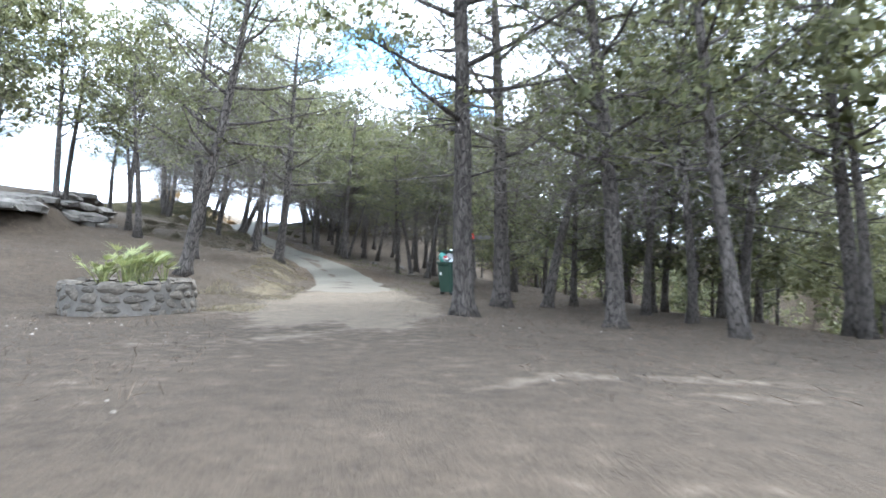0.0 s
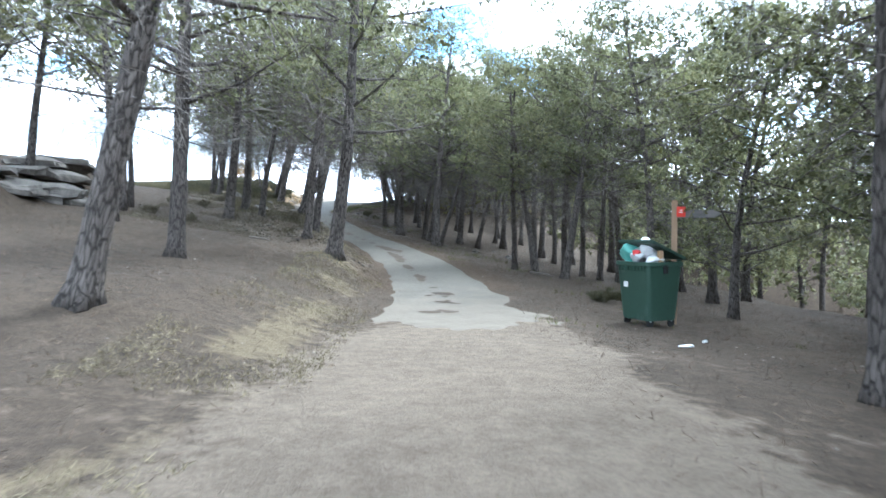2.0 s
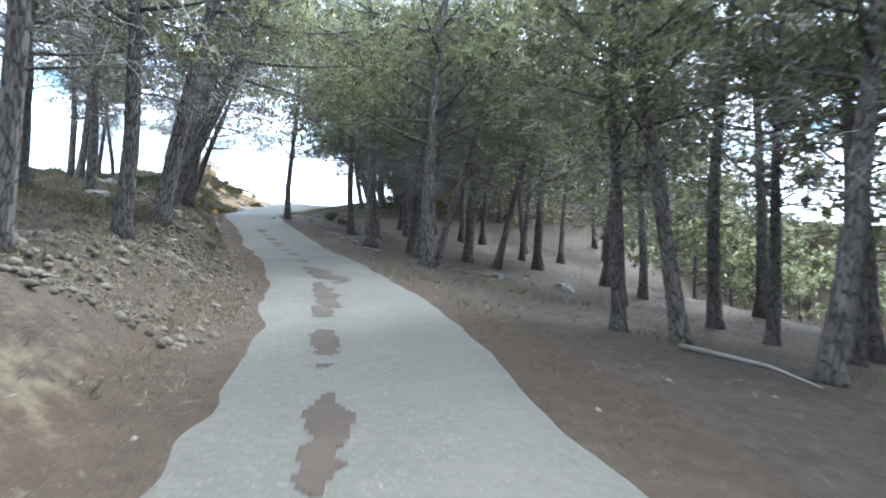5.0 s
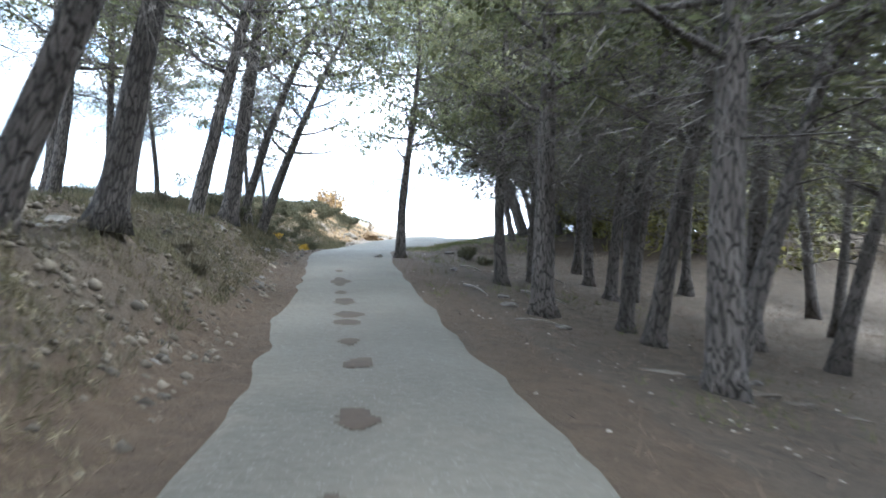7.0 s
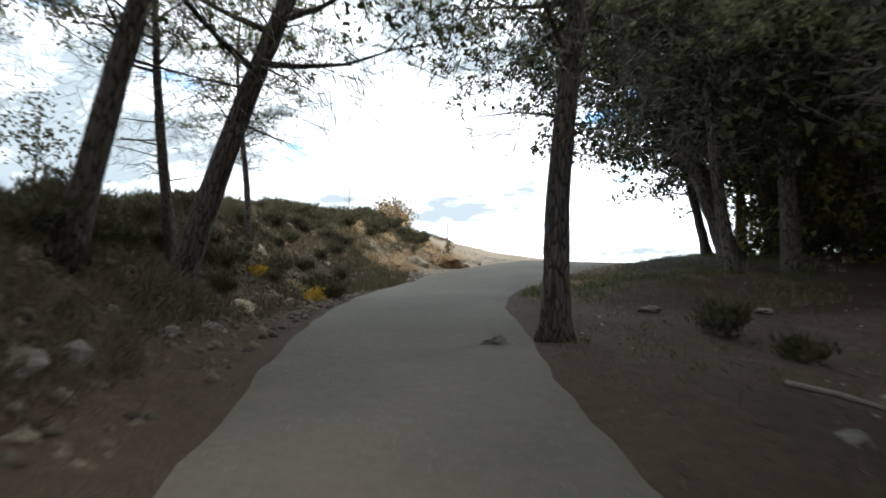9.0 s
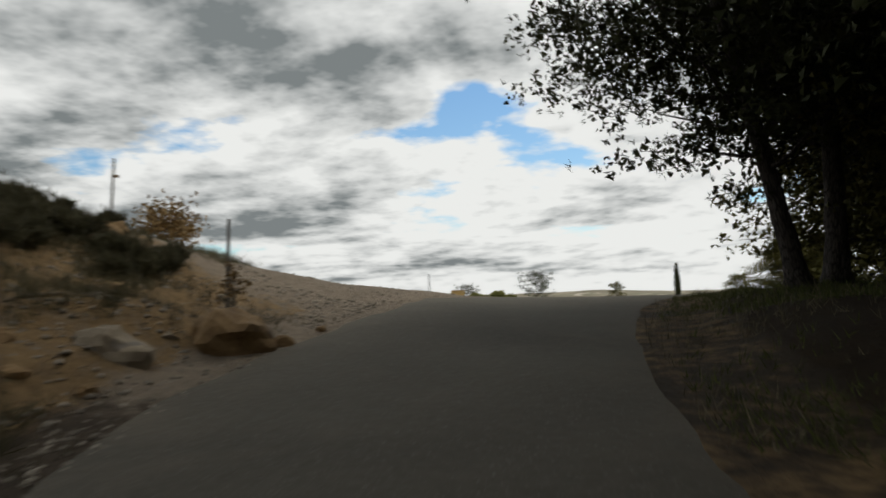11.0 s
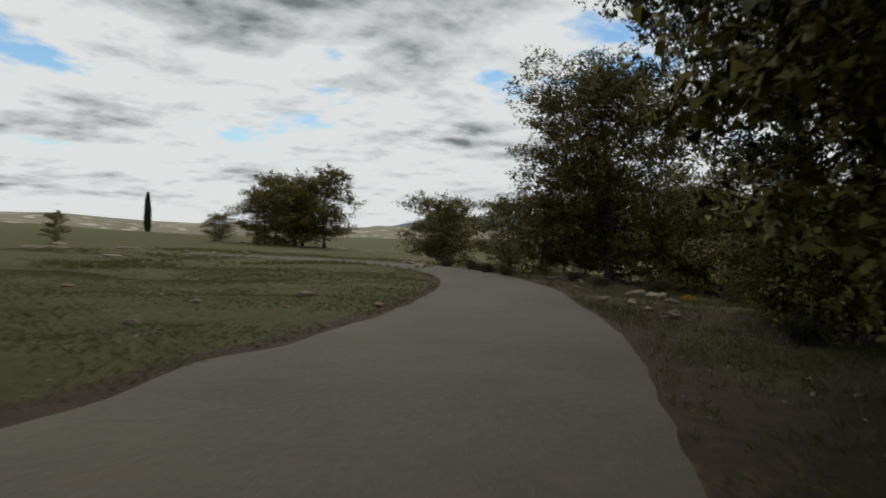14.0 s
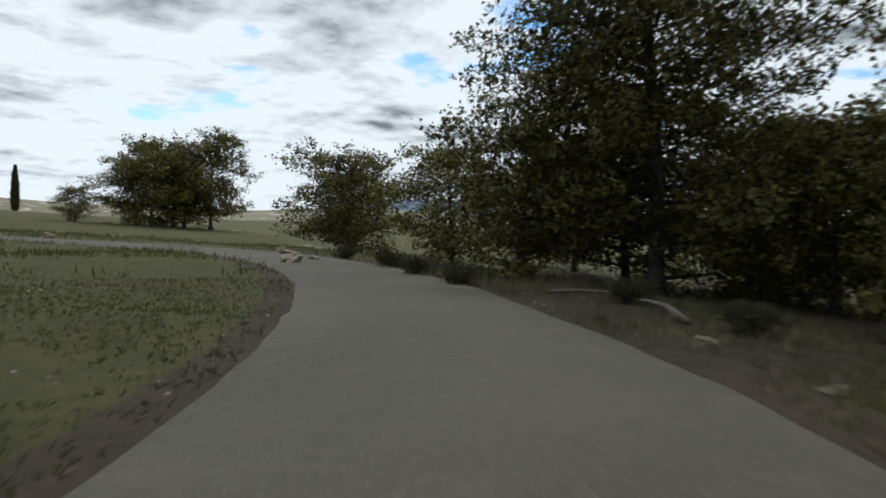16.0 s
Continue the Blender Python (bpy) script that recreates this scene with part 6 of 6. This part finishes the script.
def shrub(x, y, size, seed, mat=SHRUB, lab="grey-green thyme shrub on the bank", tall=0.8, group="low shrubs on the bank", leaf=0.10):
    r = np.random.RandomState(seed)
    top = thing("shrub", lab, "shrub", pose(x, y, ground_z(x, y) - 0.03), group)
    chunks, ends = [], []
    for k in range(14):
        a, lean = r.uniform(0, 6.28), r.uniform(0.1, 0.9)
        e = np.array([math.cos(a) * lean, math.sin(a) * lean, tall * r.uniform(0.5, 1.0)]) * size * 0.5
        chunks.append(tube([(0, 0, 0), e * 0.55 + np.array([0, 0, 0.03]), e], [0.01, 0.007, 0.003], 4))
        ends.append(e)
    v, f = merge(chunks)
    part_data("twigs", mesh_from("twigs", v, f, DEAD_WOOD), top)
    n = int(300 * size) + 90
    e = np.array(ends)[r.randint(0, len(ends), n)] * r.uniform(0.5, 1.05, (n, 1)) + r.normal(0, 0.09 * size, (n, 3)) * np.array([1, 1, 0.7])
    e[:, 2] = np.abs(e[:, 2])
    bv, bf = blades(e, np.tile([0, 0, 0.8], (n, 1)) + e * 0.6, np.full(n, leaf), leaf * 0.22, 5, r, 0.45)
    part_data("foliage", fast_mesh("foliage", bv, bf, mat), top)


sr = random.Random(33)
for k in range(58):
    s_, d_ = sr.uniform(58, 74), sr.uniform(3.2, 9.5)
    if s_ > 70 and d_ < 6:
        continue
    p = on_road(s_, d_)
    shrub(p[0], p[1], sr.uniform(0.5, 1.1), 500 + k)
for k in range(34):
    p = on_road(sr.uniform(65.0, 71.5), sr.uniform(4.6, 8.5))
    shrub(p[0], p[1], sr.uniform(0.4, 0.8), 700 + k, lab="dense green scrub on top of the bank", group="scrub on the bank", tall=0.7)
for k in range(44):
    p = on_road(sr.uniform(61, 70.5), sr.uniform(2.4, 5.2))
    shrub(p[0], p[1], sr.uniform(0.25, 0.55), 820 + k, lab="low grey-green scrub on the bank face", group="scrub on the bank", tall=0.7)
for k in range(46):
    shrub(sr.uniform(-28.5, -24.0), sr.uniform(65.5, 73.5), sr.uniform(0.45, 0.95), 760 + k, lab="dense green scrub on top of the bank", group="scrub on the bank", tall=0.8)
for k in range(26):
    s_, d_ = sr.uniform(34, 58), sr.uniform(2.2, 9)
    p = on_road(s_, d_)
    shrub(p[0], p[1], sr.uniform(0.3, 0.6), 560 + k, TUFT, lab="dry tufted shrub on the cut bank", group="tufts on the cut bank", tall=0.7)
for k, (x, y, q) in enumerate([(-13.5, 59.6, 0.9), (-12.7, 59.0, 0.6), (-0.2, 28.6, 0.6), (0.3, 29.4, 0.5), (-20.0, 61.2, 0.7), (-20.9, 62.0, 0.6), (5.0, 112.0, 1.1), (4.0, 109.5, 1.0), (3.2, 107.2, 0.9), (6.0, 116.0, 1.0), (2.4, 101.0, 0.8), (3.5, 99.5, 1.0), (2.5, 96.0, 1.0), (1.0, 93.8, 0.9), (-2.0, 91.5, 0.9), (-4.8, 90.2, 0.8), (3.6, 103.6, 0.9)]):
    shrub(x, y, q, 600 + k, lab="green roadside shrub at the wood's edge", group="shrubs along the verge")
YELLOW = material("yellow_bloom", (0.35, 0.22, 0.02), (0.62, 0.42, 0.05), 0.3, 0.7, 0, island=0.5)
for k, (x, y, q) in enumerate([(1.6, 97.0, 0.45), (-19.9, 60.4, 0.5), (-20.4, 59.6, 0.4)]):
    shrub(x, y, q, 640 + k, YELLOW, "small shrub covered in yellow bloom", group="yellow flowering shrubs", leaf=0.06)


# loose gravel and pebbles
def pebbles(name, lab, spots, r, low, high, mat):
    base = rock_mesh("pebble_shape", (1, 1, 0.6), 77, mat, 1)
    co = np.empty(len(base.vertices) * 3)
    base.vertices.foreach_get("co", co)
    co = co.reshape(-1, 3)
    tri = np.array([list(p.vertices) for p in base.polygons])
    n = len(spots)
    q = r.uniform(low, high, n) * r.uniform(0.6, 1.2, n)
    a = r.uniform(0, 6.28, n)
    v = co[None] * q[:, None, None] * r.uniform(0.7, 1.3, (n, 1, 3))
    c, s = np.cos(a)[:, None], np.sin(a)[:, None]
    v = np.stack([v[..., 0] * c - v[..., 1] * s, v[..., 0] * s + v[..., 1] * c, v[..., 2]], -1) + spots[:, None, :]
    t = tri[None] + (np.arange(n) * len(co))[:, None, None]
    tagged(new(name, fast_mesh(name, v.reshape(-1, 3), t.reshape(-1, 3), mat)), lab, "gravel", kind="stuff")


spots, r = scatter(4200, 65, 78, 2.4, 6.0, 75, patchy(1.2, -0.3, 67))
pebbles("scree", "broken pale and ochre stone at the foot of the bank", spots, r, 0.03, 0.10, GRAVEL)
spots, r = scatter(2600, 64, 84, 1.6, 9, 71, patchy(1.6, -0.3, 61))
pebbles("roadside_gravel", "loose grey and ochre gravel beside the road", spots, r, 0.03, 0.09, GRAVEL)
spots, r = scatter(12500, 33, 68, 1.5, 6.5, 74, patchy(1.1, -0.15, 65))
pebbles("bank_clods", "clods and broken stone on the cut bank", spots, r, 0.04, 0.19, material("bank_clods", (0.032, 0.026, 0.019), (0.130, 0.106, 0.078), 0.3, 0.95, 0.5, island=0.8))
spots, r = scatter(1500, 2, 62, -9, 12, 72, patchy(3, 0.1, 63))
pebbles("woodland_pebbles", "scattered pale pebbles on the forest floor", spots, r, 0.02, 0.07, GRAVEL)
spots, r = scatter(700, 44, 64, -9, -1.5, 76, patchy(1.5, 0.2, 69))
pebbles("verge_chips", "pale stone chips and cones on needle litter", spots, r, 0.025, 0.08, GRAVEL)
spots, r = scatter(900, 84, 116, -5, 16, 73)
pebbles("meadow_pebbles", "scattered pale pebbles in thin grass", spots, r, 0.03, 0.09, GRAVEL)

# fallen branches
def branch(pts, rad, lab):
    v, f = tube(pts, [rad, rad * 0.85, rad * 0.6, rad * 0.3], 7)
    tagged(new("fallen_branch", mesh_from("fallen_branch", v, f, DEAD_WOOD, True)), lab, "branch", group="fallen branches")


for a, b, rad in [((2.2, 101.7), (3.8, 103.6), 0.045), ((-11.3, 58.4), (-10.1, 57.6), 0.035), ((-1.9, 36.0), (-1.1, 33.8), 0.04), ((3.6, 105.2), (4.5, 104.1), 0.035), ((-12.9, 57.2), (-12.0, 56.2), 0.03), ((-9.8, 30.2), (-9.0, 31.4), 0.03), ((-10.3, 53.2), (-9.2, 52.3), 0.03), ((-11.4, 52.6), (-10.6, 51.6), 0.025), ((-9.6, 49.6), (-8.9, 49.9), 0.02)]:
    pts = [np.array([a[0] + (b[0] - a[0]) * u, a[1] + (b[1] - a[1]) * u, 0]) for u in (0, 0.35, 0.7, 1)]
    for k, p in enumerate(pts):
        p[2] = ground_z(p[0], p[1]) + rad * 0.8 + (0.06 if k in (1, 2) else 0.02)
    branch(pts, rad, "fallen grey branch lying at the wood's edge")


# ---- far things: hut, mast, hills ----
hx, hy = -46.6, 262.0
hut = thing("far_hut", "small ochre rendered hut with a lower wing", "hut", pose(hx, hy, ground_z(hx, hy), 0, 0, 10))
part("wall", rounded_box(3.8, 3.6, 4.4, 0, 0.02), OCHRE_WALL, hut)
part("roof", rounded_box(4.0, 3.8, 0.18, 0, 0.03, 4.4), ROOF_TILE, hut)
wing = part("wing", rounded_box(9.0, 3.2, 2.0, 0, 0.02), OCHRE_WALL, hut)
wing.location = (-6.5, 0.3, 0)
wr = part("wing_roof", rounded_box(9.3, 3.5, 0.15, 0, 0.03, 2.0), ROOF_TILE, hut)
wr.location = (-6.5, 0.3, 0)
door = part("door", rounded_box(0.9, 0.06, 2.0, 0, 0.01), BARK_DARK, hut, "dark wooden door")
door.location = (0.2, -1.81, 0)

mx_, my_ = -95.0, 480.0
mast = thing("lattice_mast", "far grey steel lattice mast on the ridge", "mast", pose(mx_, my_, ground_z(mx_, my_) + 6))
for sx, sy in ((-1, -1), (1, -1), (1, 1), (-1, 1)):
    v, f = tube([(sx * 0.9, sy * 0.9, -8), (sx * 0.5, sy * 0.5, 6), (sx * 0.15, sy * 0.15, 13)], [0.12, 0.1, 0.08], 5)
    part_data("leg", mesh_from("leg", v, f, STEEL), mast)
for k in range(7):
    h = -3 + 2.2 * k
    w = np.interp(h, [-8, 6, 13], [0.9, 0.5, 0.15])
    v, f = tube([(-w, -w, h), (w, w, h + 1.4)], [0.06, 0.06], 4)
    part_data("brace", mesh_from("brace", v, f, STEEL), mast)


def ridge(name, lab, mat, dist, a0, a1, base, tops, depth, step, seed):
    """A long hill with a soft crest and stepped flanks, seen far off; angles in degrees from north, left positive."""
    n = 140
    ang = np.radians(np.linspace(a0, a1, n))
    u = np.linspace(0, 1, n)
    crest = np.interp(u, np.linspace(0, 1, len(tops)), tops) + 0.06 * np.max(tops) * noise2(u * 30, 0 * u, 1.0, seed)
    verts, faces = [], []
    prof = [(0.0, 0.0), (0.15, 0.3), (0.2, 0.34), (0.4, 0.62), (0.45, 0.68), (0.7, 0.93), (1.0, 1.0), (1.6, 0.85)]
    for k in range(n):
        for q, h in prof:
            rr_ = dist + depth * q + 6 * float(noise2(k * 0.7, q * 9, 2.0, seed))
            verts.append((-8 - rr_ * math.sin(ang[k]), 75 + rr_ * math.cos(ang[k]), base + crest[k] * h))
    m = len(prof)
    for k in range(n - 1):
        for j in range(m - 1):
            a = k * m + j
            faces.append((a, a + m, a + m + 1, a + 1))
    tagged(new(name, mesh_from(name, verts, faces, mat)), lab, "hill", kind="structure")


ridge("near_ridge", "low scrubby ridge with pale rock terraces", HILL, 330, 70, 2, 0, [26, 27, 26, 26, 25, 24, 21.5, 15, 8], 120, 0, 3)
ridge("mesa_ridge", "flat-topped hills with pale terraces", HILL, 800, 30, -75, -8, [24, 22, 27, 25, 30, 31, 25, 23, 22, 27, 29, 25, 24, 23, 22, 26, 25], 260, 0, 5)
ridge("terrace_slope", "pale terraced limestone slope across the valley", HILL, 190, -18, -62, -14, [2, 9, 13, 14, 14, 15, 13, 12, 14, 12], 130, 0, 7)
ridge("blue_mountain", "distant mountain with blue haze in its colour", HAZED_HILL, 3200, -20, -60, -40, [40, 60, 85, 120, 150, 165, 150, 110, 90, 95, 80, 70], 500, 0, 9)
